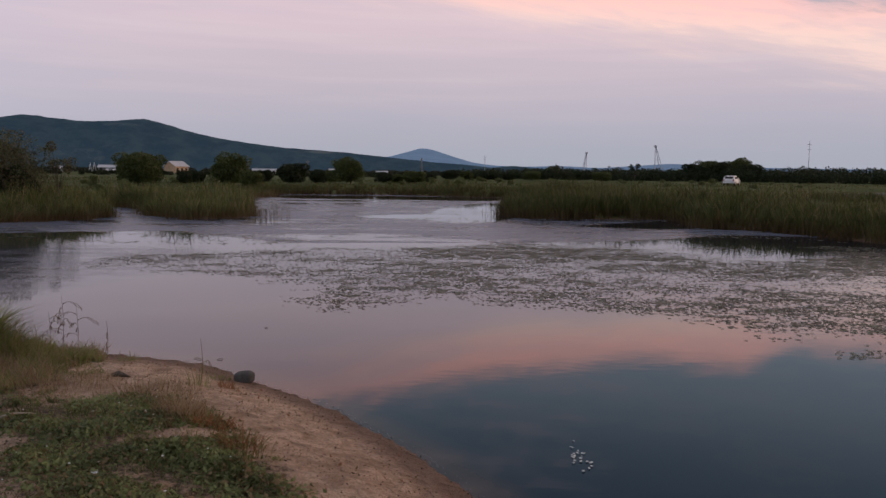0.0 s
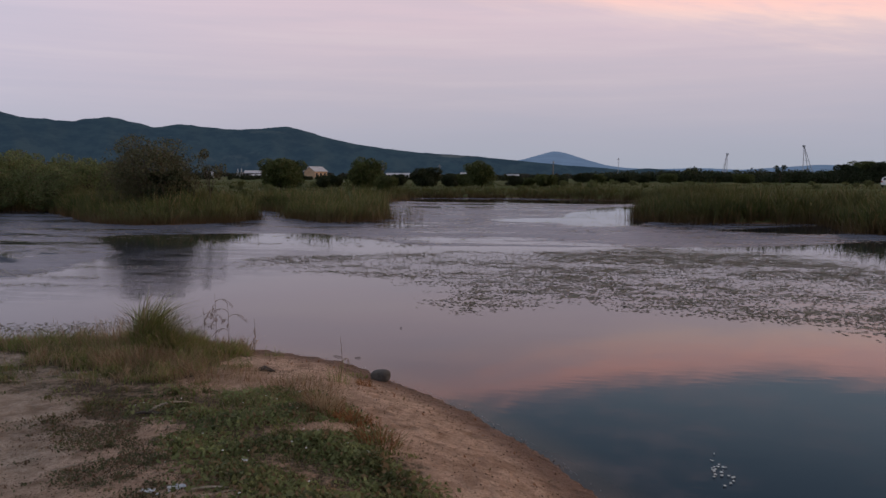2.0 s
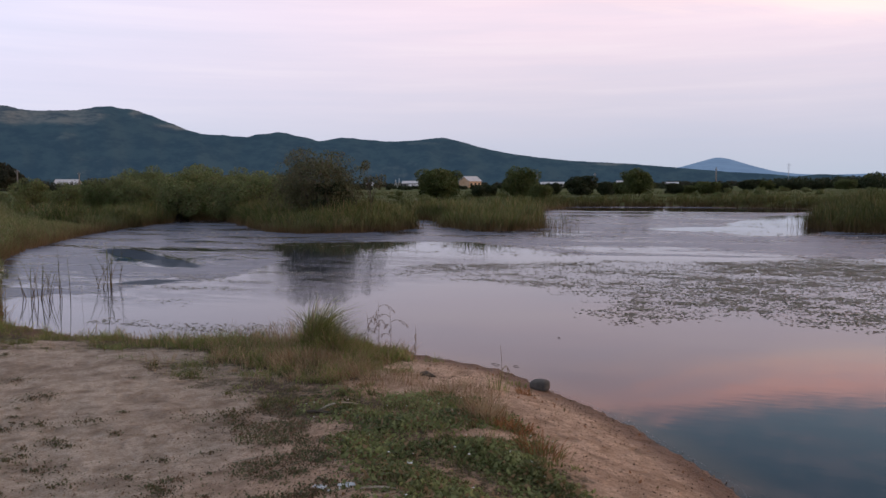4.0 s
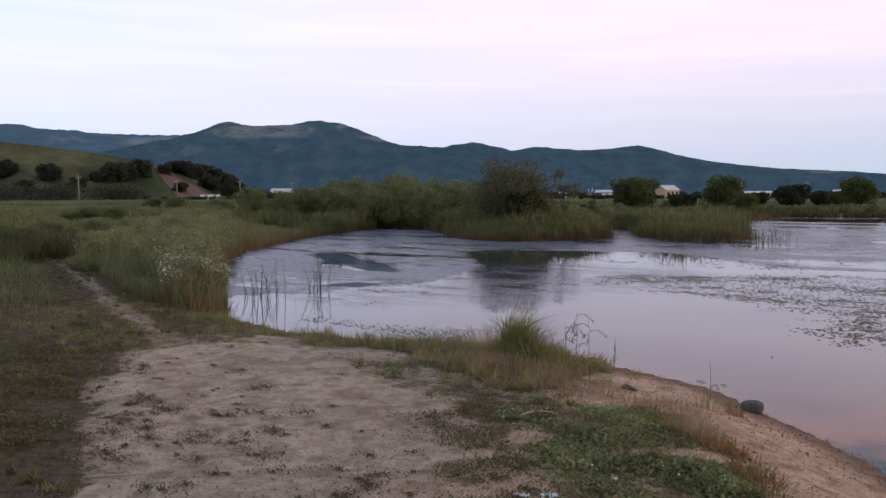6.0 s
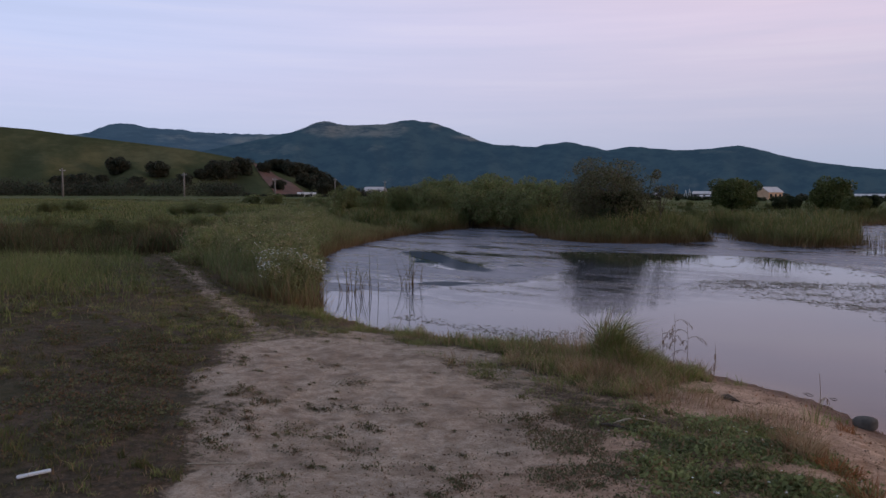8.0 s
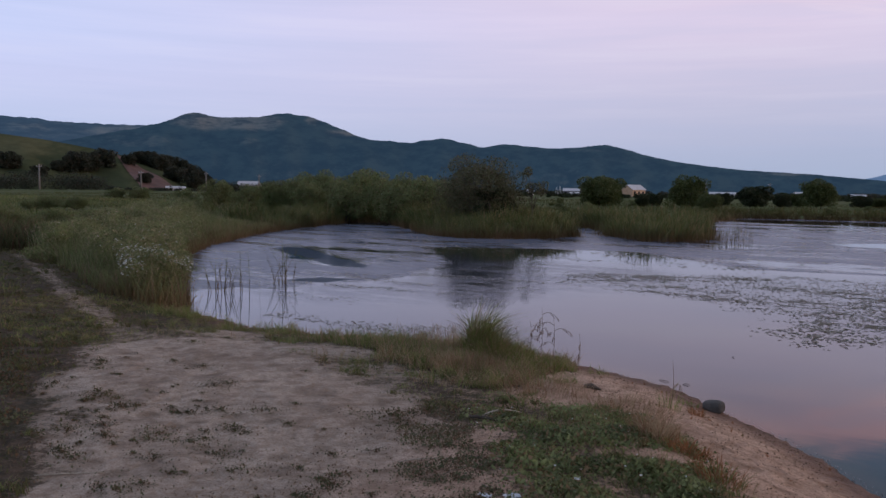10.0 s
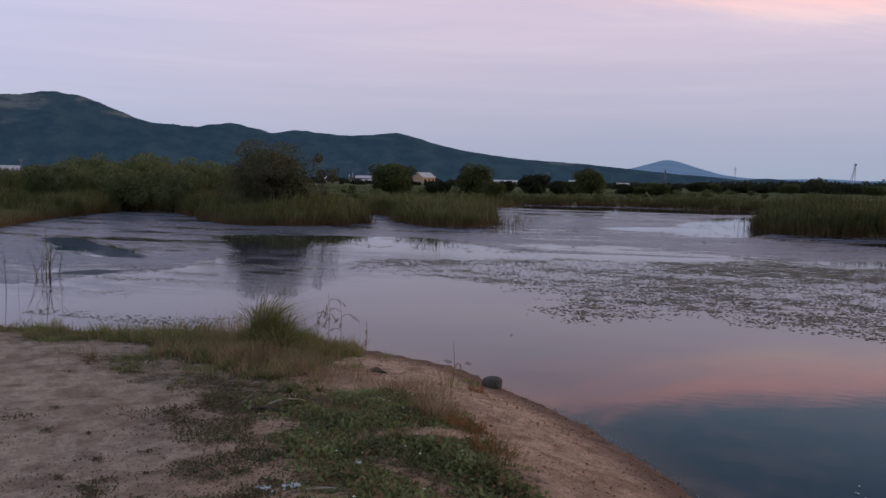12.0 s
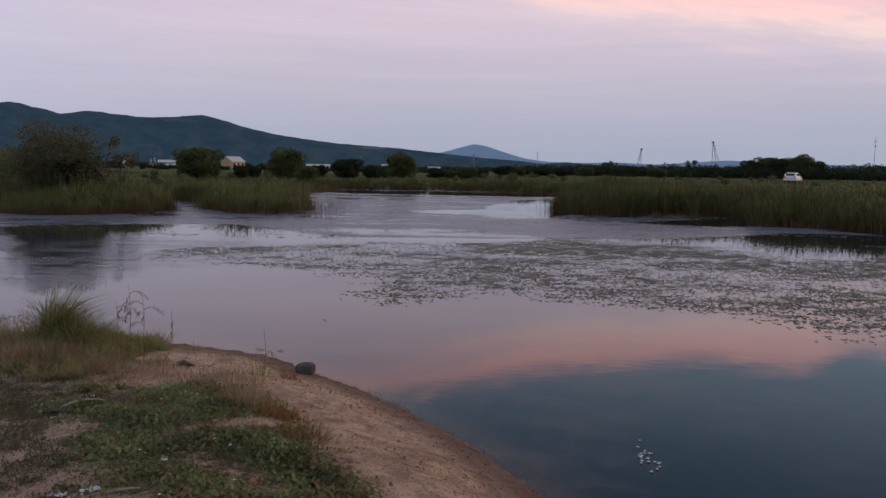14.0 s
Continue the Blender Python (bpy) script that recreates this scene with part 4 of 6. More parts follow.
# low cover on the spit
def fringe_keep(x, y):
    d = pond_distance(x, y)
    s = sand_share(x, y)
    return (d > 0.0) * (x < -3.9) * (x > -12.6) * (y > 5.5) * np.clip(1.15 - 1.6 * s, 0, 1) * (0.6 + 0.4 * wavy(x, y, 2.2, 1))


weeds("bank_grass", "patchy green and dry grass along the shore", (-12.6, -3.8, 5.5, 9.6), 80000, fringe_keep, 0.08, 0.008, M_TUFT, 41, 0.8, 2, "grass")
weeds("dry_grass", "straw-coloured dry grass along the shore", (-11.0, -3.6, 6.2, 9.4), 9000,
      lambda x, y: fringe_keep(x, y) * sstep(x, -9.5, -6.5), 0.20, 0.008, M_DRY, 42, 0.6, 2, "grass")
weeds("seed_stems", "thin brown seed stems above the shore grass", (-8.5, -4.6, 8.2, 9.2), 420,
      lambda x, y: (pond_distance(x, y) > 0.02) * (pond_distance(x, y) < 0.6) * 1.0, 0.42, 0.006, M_DRY, 43, 0.3, 3, "grass")
weeds("turf", "short worn turf beside the trodden sand", (-24, 1.5, -2, 14), 260000,
      lambda x, y: (pond_distance(x, y) > 0.3) * (inside_by(CLOVER, x, y) < 0.0) * np.clip(0.8 - sand_share(x, y) * 1.3, 0, 1) * ((x < -2.6) | (y < 2.5)) * (trail_side(x, y) < 0.6) * (0.45 + 0.55 * wavy(x, y, 1.9, 8)), 0.08, 0.010, M_TURF, 44, 0.9, 2, "grass")


def shore_keep(x, y):
    return (pond_distance(x, y) > 0.03) * sstep(inside_by(FRINGE, x, y) + 0.22 * wavy(x, y, 3.0, 3) + 0.1 * wavy(x, y, 8.0, 1), -0.12, 0.2) * (0.5 + 0.5 * wavy(x, y, 2.7, 6)) * (0.45 + 0.55 * sstep(x, -6.6, -5.2))


def straggle_keep(x, y):
    near = sstep(inside_by(FRINGE, x, y), -1.1, -0.1)
    return near * (pond_distance(x, y) > 0.5) * (x < -3.3) * sstep(0.5 * wavy(x, y, 3.1, 12) + 0.5 * wavy(x, y, 5.3, 4), 0.15, 0.5)


def clumps(name, label, box, n, keep, blades, tall, spread, width, mat, seed, lean=(0.2, 1.1)):
    """Grass in separate clumps of uneven height."""
    c = scatter(n, box, keep, seed)
    rng = np.random.default_rng(seed + 1)
    k = np.repeat(np.arange(len(c)), rng.integers(blades // 2, blades, len(c)))
    r = rng.uniform(0.4, 1.0, len(c)) * spread
    x, y = c[k, 0] + rng.normal(0, 1, len(k)) * r[k], c[k, 1] + rng.normal(0, 1, len(k)) * r[k]
    ok = pond_distance(x, y) > 0.02
    x, y, k = x[ok], y[ok], k[ok]
    h = (tall * rng.uniform(0.25, 1.1, len(c)) ** 1.3)[k] * rng.uniform(0.5, 1.1, len(k))
    way = rng.uniform(0, 6.28, len(c))
    p = np.stack([x, y, ground_height(x, y) - 0.005], 1)
    return stuff(name, blades_mesh(name, p, h, width, rng.uniform(*lean, len(k)), mat, 3, 1.0, way[k] + rng.normal(0, 1.2, len(k))), label, "grass")


clumps("shore_grass", "olive grass clumps between the sand and the water", (-11, -3.3, 6.2, 9.4), 3600, shore_keep, 30, 0.22, 0.05, 0.007, M_TUFT, 141)
clumps("shore_straw", "pinkish dry grass between the sand and the water", (-8.5, -3.2, 6.0, 9.0), 2200,
       lambda x, y: shore_keep(x, y) * sstep(x - 0.5 * (y - 7), -7.2, -4.6), 26, 0.25, 0.06, 0.005, M_DRY, 142)
clumps("shore_turf", "brownish low grass between the sand and the water", (-11, -3.2, 5.8, 9.4), 3000, lambda x, y: np.maximum(shore_keep(x, y), 0.5 * straggle_keep(x, y)), 26, 0.14, 0.07, 0.008, M_WEED, 144, (0.5, 1.4))
weeds("straggling_weeds", "straggling green weeds at the sand's edge", (-9, -3.2, 5.2, 7.6), 110000, straggle_keep, 0.08, 0.010, M_CLOVER, 143, 1.4, 2)


def tussocks():
    """Small clumps of green and dry grass all over the worn turf."""
    c = scatter(16000, (-24, -0.5, -1, 14), lambda x, y: (pond_distance(x, y) > 0.3) * np.clip(0.95 - sand_share(x, y) * 1.05, 0, 1) * (trail_side(x, y) < 0.7) * (0.5 + 0.5 * wavy(x, y, 1.7, 5)), 47)
    rng = np.random.default_rng(48)
    k = np.repeat(np.arange(len(c)), 26)
    r = rng.uniform(0.015, 0.06, len(c))
    x, y = c[k, 0] + rng.normal(0, 1, len(k)) * r[k], c[k, 1] + rng.normal(0, 1, len(k)) * r[k]
    p = np.stack([x, y, ground_height(x, y) - 0.004], 1)
    h = (0.03 + 0.11 * rng.uniform(0, 1, len(c)) ** 2.5)[k] * rng.uniform(0.5, 1.1, len(k))
    half = len(k) * 4 // 5
    stuff("tussocks", blades_mesh("tussocks", p[:half], h[:half], 0.008, rng.uniform(0.3, 1.1, half), M_TURF, 2), "small tussocks of olive grass in worn turf", "grass")
    stuff("tussocks", blades_mesh("tussocks", p[half:], h[half:], 0.007, rng.uniform(0.3, 1.1, len(k) - half), M_TUFT, 2), "small tussocks of yellowing grass in worn turf", "grass")


tussocks()


M_LOWLEAF = blade_material("low_leaf", (0.085, 0.092, 0.042), (0.165, 0.165, 0.08), (0.17, 0.105, 0.06), 0.35, 0.6)


def low_leaves():
    """Dark creeping leaves in patches over the worn turf."""
    p = scatter(130000, (-11, -3.6, 0.2, 6.5), lambda x, y: np.clip(0.9 - 1.6 * sand_share(x, y), 0, 1) * (inside_by(CLOVER, x, y) < 0) * sstep(0.6 * wavy(x, y, 1.6, 14) + 0.5 * wavy(x, y, 4.3, 3) + 0.3 * wavy(x, y, 9.0, 5) + 0.1 * (x < -5), 0.0, 0.8), 149)
    p[:, 2] += RNG.uniform(0.02, 0.06, len(p))
    return stuff("creeping_weeds", leaves_mesh("creeping_weeds", p, 0.021, M_LOWLEAF, 1.8, 1.4), "dark creeping leaves over worn turf", "weeds")


low_leaves()


def sand_weeds():
    """Low flat weeds in dark rosettes on the trodden sand."""
    rng = np.random.default_rng(45)
    pts = []
    for _ in range(700):
        x, y = rng.uniform(-8.6, -2.2), rng.uniform(1.6, 7.2)
        if inside_by(BARE, np.array(x), np.array(y)) < -0.15 or rng.uniform() > 0.2 + 0.8 * sstep(-y, -6.2, -3.6):
            continue
        if rng.uniform() > sstep(0.6 * wavy(x, y, 1.5, 6) + 0.4 * wavy(x, y, 3.3, 2), -0.7, 0.3):
            continue
        r = 0.02 + 0.20 * rng.uniform() ** 2 * (1.25 if y < 4.2 else 0.8)
        n = int(10 + 850 * r)
        a, q = rng.uniform(0, 6.28, n), r * np.abs(rng.normal(0, 0.6, n))
        pts.append(np.stack([x + 1.4 * q * np.cos(a), y + 0.9 * q * np.sin(a)], 1))
    p = np.vstack(pts)
    p = np.column_stack([p, ground_height(p[:, 0], p[:, 1]) + rng.uniform(0.006, 0.018, len(p))])
    me = leaves_mesh("sand_weeds", p, 0.012, M_LOWLEAF, 9.0, 1.6)
    return stuff("sand_weeds", me, "small flat dark weeds on the trodden sand", "weeds")


sand_weeds()


def patchy_weeds():
    """Dark low weeds in loose patches between the bare sand and the clover."""
    def keep(x, y):
        near = sstep(inside_by(CLOVER, x, y), -1.5, -0.2) * (inside_by(CLOVER, x, y) < 0.15) * sstep(inside_by(BARE, x, y), -0.4, 0.1)
        return near * sstep(0.55 * wavy(x, y, 2.6, 3) + 0.45 * wavy(x, y, 6.1, 8) + 0.25 * wavy(x, y, 13.0, 1), 0.05, 0.55)
    p = scatter(90000, (-5.0, -1.2, 1.8, 6.4), keep, 151)
    p[:, 2] += RNG.uniform(0.022, 0.045, len(p))
    stuff("patchy_weeds", leaves_mesh("patchy_weeds", p, 0.012, M_LOWLEAF, 2.5, 1.9), "loose patches of dark low weeds on sand", "weeds")
    weeds("patchy_straw", "dry brownish blades among the low weeds", (-5.0, -1.2, 1.8, 6.4), 26000, keep, 0.06, 0.005, M_DRY, 152, 1.2, 2, "grass")


patchy_weeds()


M_CRUMB = blade_material("crumb", (0.16, 0.10, 0.06), (0.42, 0.30, 0.19), (0.08, 0.055, 0.035), 0.3, 0.9)


def sand_crumbs():
    """Pebbles, clods and bits of dry plant on the sand."""
    p = scatter(8000, (-8.6, 0.2, 1.2, 8.6), lambda x, y: sand_share(x, y) * (0.5 + 0.5 * wavy(x, y, 3.3, 4)) * (pond_distance(x, y) > 0.1), 46)
    p[:, 2] += 0.022
    return stuff("sand_crumbs", leaves_mesh("sand_crumbs", p, RNG.uniform(0.003, 0.013, len(p)), M_CRUMB, 3.0, 1.5), "scattered crumbs of bark and earth on the sand", "debris")


sand_crumbs()


def beach_bits():
    """Dark reddish scraps of rotted reed and bark strewn over the beach, and grit."""
    p = scatter(60000, (-4.0, 2.2, 1.0, 8.8), lambda x, y: sand_share(x, y) * (pond_distance(x, y) > 0.02) * (0.6 + 0.4 * wavy(x, y, 5.1, 2)), 146)
    p[:, 2] += 0.023
    stuff("beach_grit", leaves_mesh("beach_grit", p, RNG.uniform(0.005, 0.018, len(p)) * RNG.uniform(0.4, 1.0, len(p)), M_CRUMB, 4.0, 1.3), "fine grit and gravel on the beach", "grit")
    q = scatter(1500, (-4.0, 2.2, 1.0, 8.8), lambda x, y: sand_share(x, y) * (pond_distance(x, y) > 0.06) * sstep(-pond_distance(x, y), -1.6, -0.2) * (0.5 + 0.5 * wavy(x, y, 4.1, 9)), 147)
    q[:, 2] += 0.024
    stuff("beach_scraps", leaves_mesh("beach_scraps", q, RNG.uniform(0.008, 0.024, len(q)), M_RUST, 6.0, 2.6), "dark reddish scraps of rotted plants on the beach", "debris")


beach_bits()


def shore_scum():
    """Pale fluff gathered on the water along the beach."""
    p = scatter(60000, (-2.4, 1.6, 1.0, 8.2), lambda x, y: (np.abs(pond_distance(x, y) + 0.0) < 0.03) * (0.5 + 0.5 * wavy(x, y, 3.0, 3)), 148)
    p = p[p[:, 2] < -0.005][:380]
    p[:, 2] = 0.004
    return stuff("shore_scum", leaves_mesh("shore_scum", p, 0.006, M_SCUM, 12.0, 2.2), "thin line of pale fluff afloat along the beach", "scum")


shore_scum()


def clover_keep(x, y):
    return sstep(inside_by(CLOVER, x, y) + 0.15 * wavy(x, y, 3.5, 2), -0.25, 0.2) * (0.62 + 0.38 * wavy(x, y, 3.9, 7) * (1 - sstep(x, -1.9, -1.2) * 0.7)) * (0.45 + 0.55 * sstep(x + 0.6 * (y - 4.4), -2.4, -1.6))


def clover_patch():
    p = scatter(330000, (-3.9, -0.4, 2.0, 6.5), clover_keep, 51)
    n = len(p)
    p[:, 2] += RNG.uniform(0.012, 0.075, n) * (0.6 + 0.5 * wavy(p[:, 0], p[:, 1], 6.0, 3))
    return stuff("clover_patch", leaves_mesh("clover_patch", p, np.where(RNG.uniform(0, 1, n) < 0.22, 0.027, 0.015), M_CLOVER, 2.4, 1.8), "low green clover and plantain on the bank", "clover")


clover_patch()
weeds("clover_grass", "short grass blades among the clover", (-3.9, -0.4, 2.0, 6.5), 26000, clover_keep, 0.10, 0.006, M_TUFT, 52, 0.8, 2, "grass")


def tuft(label, x, y, n, tall, spread, mat, seed, lean=0.55, width=0.010, drift=None):
    rng = np.random.default_rng(seed)
    a, r = rng.uniform(0, 2 * np.pi, n), spread * np.sqrt(rng.uniform(0, 1, n))
    px, py = r * np.cos(a), r * np.sin(a)
    p = np.stack([px, py, ground_height(x + px, y + py) - float(ground_height(x, y)) - 0.01], 1)
    h = tall * rng.uniform(0.45, 1.05, n) * (1 - 0.35 * (r / spread) ** 2)
    way = a + rng.normal(0, 0.7, n)
    if drift is not None:
        way = np.where(rng.uniform(0, 1, n) < 0.72, radians(drift) + rng.normal(0, 0.8, n), way)
    me = blades_mesh("grass_tuft", p, h, width, rng.uniform(0.1, lean, n), mat, 5, 1.2 if drift is None else 2.0, way)
    ob = new("grass_tuft", me)
    ob.location = (x, y, float(ground_height(x, y)))
    return tagged(ob, label, "grass tuft", kind="stuff")


M_ORANGE = blade_material("withered_weed", (0.42, 0.17, 0.06), (0.55, 0.26, 0.10), (0.3, 0.12, 0.05), 0.2, 0.8)
tuft("large arching green grass tuft on the shore", -4.75, 8.0, 800, 0.80, 0.17, M_TUFT, 61, 0.95, 0.009, 15)
tuft("arching blades at the side of the large tuft", -4.55, 7.98, 650, 0.60, 0.20, M_TUFT, 60, 1.3, 0.008, 0)
tuft("seeding brown grass behind the large tuft", -5.2, 8.25, 380, 0.42, 0.5, M_DRY, 59, 0.5, 0.005)
tuft("lower green grass beside the large tuft", -4.4, 7.95, 1300, 0.36, 0.36, M_TUFT, 62, 0.8, 0.008)
tuft("lower green grass beside the large tuft", -4.0, 8.0, 600, 0.20, 0.36, M_TUFT, 63, 0.8)
tuft("dry pinkish grass below the large tuft", -4.45, 7.25, 900, 0.24, 0.42, M_DRY, 64, 0.7, 0.006)
tuft("dry pinkish grass on the edge of the clover", -3.35, 6.75, 500, 0.16, 0.5, M_DRY, 65, 0.8, 0.006)
tuft("dry pinkish grass on the edge of the clover", -2.45, 6.35, 500, 0.15, 0.42, M_DRY, 66, 0.8, 0.006)
tuft("bleached straw tuft on the beach", -1.9, 5.55, 340, 0.29, 0.18, M_DRY, 67, 0.9, 0.006)
tuft("rust-brown dry weed on the beach", -1.63, 5.42, 200, 0.13, 0.14, M_RUST, 68, 1.4, 0.008)
tuft("brownish weed on the beach", -1.33, 4.95, 110, 0.20, 0.17, M_RUST, 69, 1.3, 0.006)
tuft("olive weed on the beach", -1.3, 4.92, 70, 0.17, 0.18, M_WEED, 70, 1.3, 0.006)
tuft("dry orange-brown weed beside the trail", -20.6, 13.3, 300, 0.4, 0.25, M_ORANGE, 74, 0.7, 0.02)
tuft("thin green weed on the sand near the stone", -2.15, 6.75, 34, 0.30, 0.10, M_TUFT, 71, 0.6, 0.006)
tuft("small green weed at the waterline", -2.2, 7.55, 50, 0.10, 0.10, M_TUFT, 72, 0.9, 0.007)
tuft("small dry weed at the waterline", -1.98, 6.95, 60, 0.12, 0.08, M_RUST, 73, 0.8, 0.007)


M_STALK = plain("dry_stalk", (0.22, 0.15, 0.10), (0.14, 0.095, 0.065), 0.8, 30, 0)


def weed_stalk(label, x, y, tall, seed, sprays):
    """A dry upright stem with drooping seed sprays."""
    rng = random.Random(seed)
    z = float(ground_height(x, y)) - 0.01
    root = new("weed_stalk")
    root.location = (x, y, z)
    tagged(root, label, "weed")
    pts = [(0.02 * math.sin(3 * u), 0.015 * u, tall * u) for u in [i / 6 for i in range(7)]]
    part("stem", tube_bm(pts, [0.0045 - 0.003 * i / 6 for i in range(7)], 5), M_STALK, root)
    for s in range(sprays):
        u = 0.45 + 0.5 * s / max(1, sprays)
        a = rng.uniform(0, 6.28)
        ln = tall * rng.uniform(0.22, 0.42)
        c0 = Vector((0.02 * math.sin(3 * u), 0.015 * u, tall * u))
        sp = [c0 + Vector((math.cos(a) * ln * k, math.sin(a) * ln * k, ln * (0.75 * k - 0.95 * k * k))) for k in (0, 0.25, 0.5, 0.75, 1.0)]
        bm = tube_bm(sp, [0.003, 0.003, 0.0025, 0.0025, 0.002], 4)
        for k in range(9):
            q = sp[2].lerp(sp[4], k / 8)
            m = Matrix.Translation(q + Vector((rng.uniform(-0.01, 0.01), rng.uniform(-0.01, 0.01), -0.012))) @ Matrix.Diagonal((0.0035, 0.0035, 0.011, 1))
            bmesh.ops.create_icosphere(bm, subdivisions=1, radius=1, matrix=m)
        part("seed_spray", bm, M_STALK, root)
    return root


weed_stalk("tall dry stalk with drooping seed heads", -4.12, 8.35, 0.68, 5, 6)
weed_stalk("short dry stalk with drooping seed heads", -4.27, 8.36, 0.50, 11, 5)
weed_stalk("short dry stalk with drooping seed heads", -3.98, 8.38, 0.56, 12, 5)
weed_stalk("thin bare dry stalk at the waterline", -3.67, 8.4, 0.42, 6, 2)
weed_stalk("thin bare dry stalk at the waterline", -2.15, 6.78, 0.42, 8, 1)


def flower_heads(name, label, p, size, mat, lift):
    """Small white heads, each a shallow dome of a few petals."""
    n = len(p)
    k = 6
    a = np.linspace(0, 2 * np.pi, k, endpoint=False)
    size = np.broadcast_to(size, (n,)) * RNG.uniform(0.6, 1.3, n)
    lift = np.broadcast_to(lift, (n,))
    top = p + np.stack([0 * lift, 0 * lift, lift], 1)
    ring = np.stack([np.cos(a), np.sin(a), 0 * a], 1)[None] * size[:, None, None] + top[:, None]
    cap = top + np.stack([0 * size, 0 * size, 0.6 * size], 1)
    verts = np.concatenate([ring, cap[:, None]], 1)
    kk = k + 1
    tri = [(i, (i + 1) % k, k) for i in range(k)]
    faces = (np.array(tri)[None] + (np.arange(n) * kk)[:, None, None]).reshape(-1, 3)
    return stuff(name, mesh_from(name, verts.reshape(-1, 3), faces, mat), label, "flowers")


weeds("clover_straw", "dry straw blades among the clover", (-3.9, -0.4, 2.0, 6.5), 9000, lambda x, y: clover_keep(x, y) * 0.6 + 0.12 * sstep(inside_by(CLOVER, x, y), -0.3, 0.1), 0.09, 0.005, M_DRY, 53, 0.9, 2, "grass")
flower_heads("clover_flowers", "small white clover heads in the turf", scatter(420, (-3.8, -0.5, 2.2, 6.4), lambda x, y: clover_keep(x, y) * 0.5, 81), 0.007, M_PETAL, 0.075)

# ---- lily pads and floating things ----


def pad_field(n, box, keep, seed, size):
    rng = np.random.default_rng(seed)
    x, y = rng.uniform(box[0], box[1], n), rng.uniform(box[2], box[3], n)
    ok = rng.uniform(0, 1, n) < keep(x, y)
    x, y = x[ok], y[ok]
    return x, y, size * rng.uniform(0.6, 1.3, len(x)), rng.uniform(0, 6.28, len(x)), rng


def pads_mesh(name, x, y, size, turn, rng):
    """Round notched leaves lying on the water, rims a little raised."""
    n, k = len(x), 7
    a = np.linspace(0.25, 2 * np.pi - 0.25, k)
    rad = size[:, None] * (1 + 0.08 * rng.normal(size=(n, k)))
    ca, sa = np.cos(a[None] + turn[:, None]), np.sin(a[None] + turn[:, None])
    zz = 0.003 + np.abs(0.0015 * rng.normal(size=(n, k))) + (rng.uniform(0, 1, n) < 0.03)[:, None] * size[:, None] * 0.25 * np.maximum(0, np.cos(a[None] * 1.0 + 3 * turn[:, None]))
    ring = np.stack([x[:, None] + rad * ca, y[:, None] + rad * sa, zz], -1)
    mid = np.stack([x, y, np.full(n, 0.003)], -1)[:, None]
    verts = np.concatenate([ring, mid], 1).reshape(-1, 3)
    tri = np.array([(i, i + 1, k) for i in range(k - 1)])
    faces = (tri[None] + (np.arange(n) * (k + 1))[:, None, None]).reshape(-1, 3)
    return mesh_from(name, verts, faces, M_PAD)


def lily_keep(x, y):
    broad = lattice(x * 0.45, y * 0.8, 3)
    clump = lattice(x * 1.2, y * 2.4, 1)
    fine = lattice(x * 4.0, y * 7.0, 2)
    core = sstep(inside_by(LILY, x, y) + 2.0 * (broad - 0.5) + 0.8 * (clump - 0.5), -0.3, 1.5)
    thick = sstep(y, 14.5, 18.5) * sstep(x, -3.5, 1.5)
    density = 0.55 * broad + 0.45 * clump + 0.22 * thick
    return core * (0.16 + 0.84 * sstep(density, 0.30, 0.82)) * (0.28 + 0.72 * sstep(fine, 0.3, 0.8)) * (0.7 + 0.3 * thick)


px, py, ps, pt, prng = pad_field(520000, (-9, 18.5, 9, 25), lily_keep, 91, 0.024)
order = np.argsort(py - 0.1 * np.abs(px))
first, rest = order[:260], order[260:]
stuff("lily_pads", pads_mesh("lily_pads", px[rest], py[rest], ps[rest], pt[rest], prng), "floating field of olive water-lily leaves", "lily pads")
pad_rng = np.random.default_rng(92)
pad_kinds = [pads_mesh("lily_pad", np.zeros(1), np.zeros(1), np.array([0.024]), np.array([1.1 * k]), pad_rng) for k in range(6)]
for i, k in enumerate(first):
    ob = tagged(new("lily_pad", pad_kinds[i % 6]), "olive-brown water-lily leaf floating on the pond", "lily pad", "scattered lily pads")
    ob.matrix_world = pose(px[k], py[k], 0.002, 0, 0, math.degrees(pt[k])) @ Matrix.Diagonal((ps[k] / 0.024, ps[k] / 0.024, 1, 1))
px, py, ps, pt, prng = pad_field(70000, (-19, -6.2, 9.2, 24), lambda x, y: (pond_distance(x, y) < -0.25) * (sstep(1.4 + pond_distance(x, y), 0, 0.8) * (x > -9.5) + 0.4 * sstep(1 - np.hypot((x + 10.2) / 3.4, (y - 14.8) / 4.2), 0, 0.6) * 1.7 * sstep(wavy(x * 0.6, y * 1.5, 2.0, 2) + 0.5 * wavy(x, y, 5.0, 1), 0.1, 0.9)), 93, 0.019)
stuff("lily_pads", pads_mesh("lily_pads", px, py, ps, pt, prng), "sparse small floating leaves near the bank", "lily pads")
px, py, ps, pt, prng = pad_field(60000, (-24, 14, 22, 58), lambda x, y: (pond_distance(x, y) < -0.5) * 0.6 * sstep(0.6 * lattice(x * 0.4, y * 1.1, 5) + 0.4 * lattice(x * 1.6, y * 3.2, 7), 0.52, 0.8), 94, 0.05)
stuff("lily_pads", pads_mesh("lily_pads", px, py, ps, pt, prng), "thin drifts of floating leaves on far water", "lily pads")


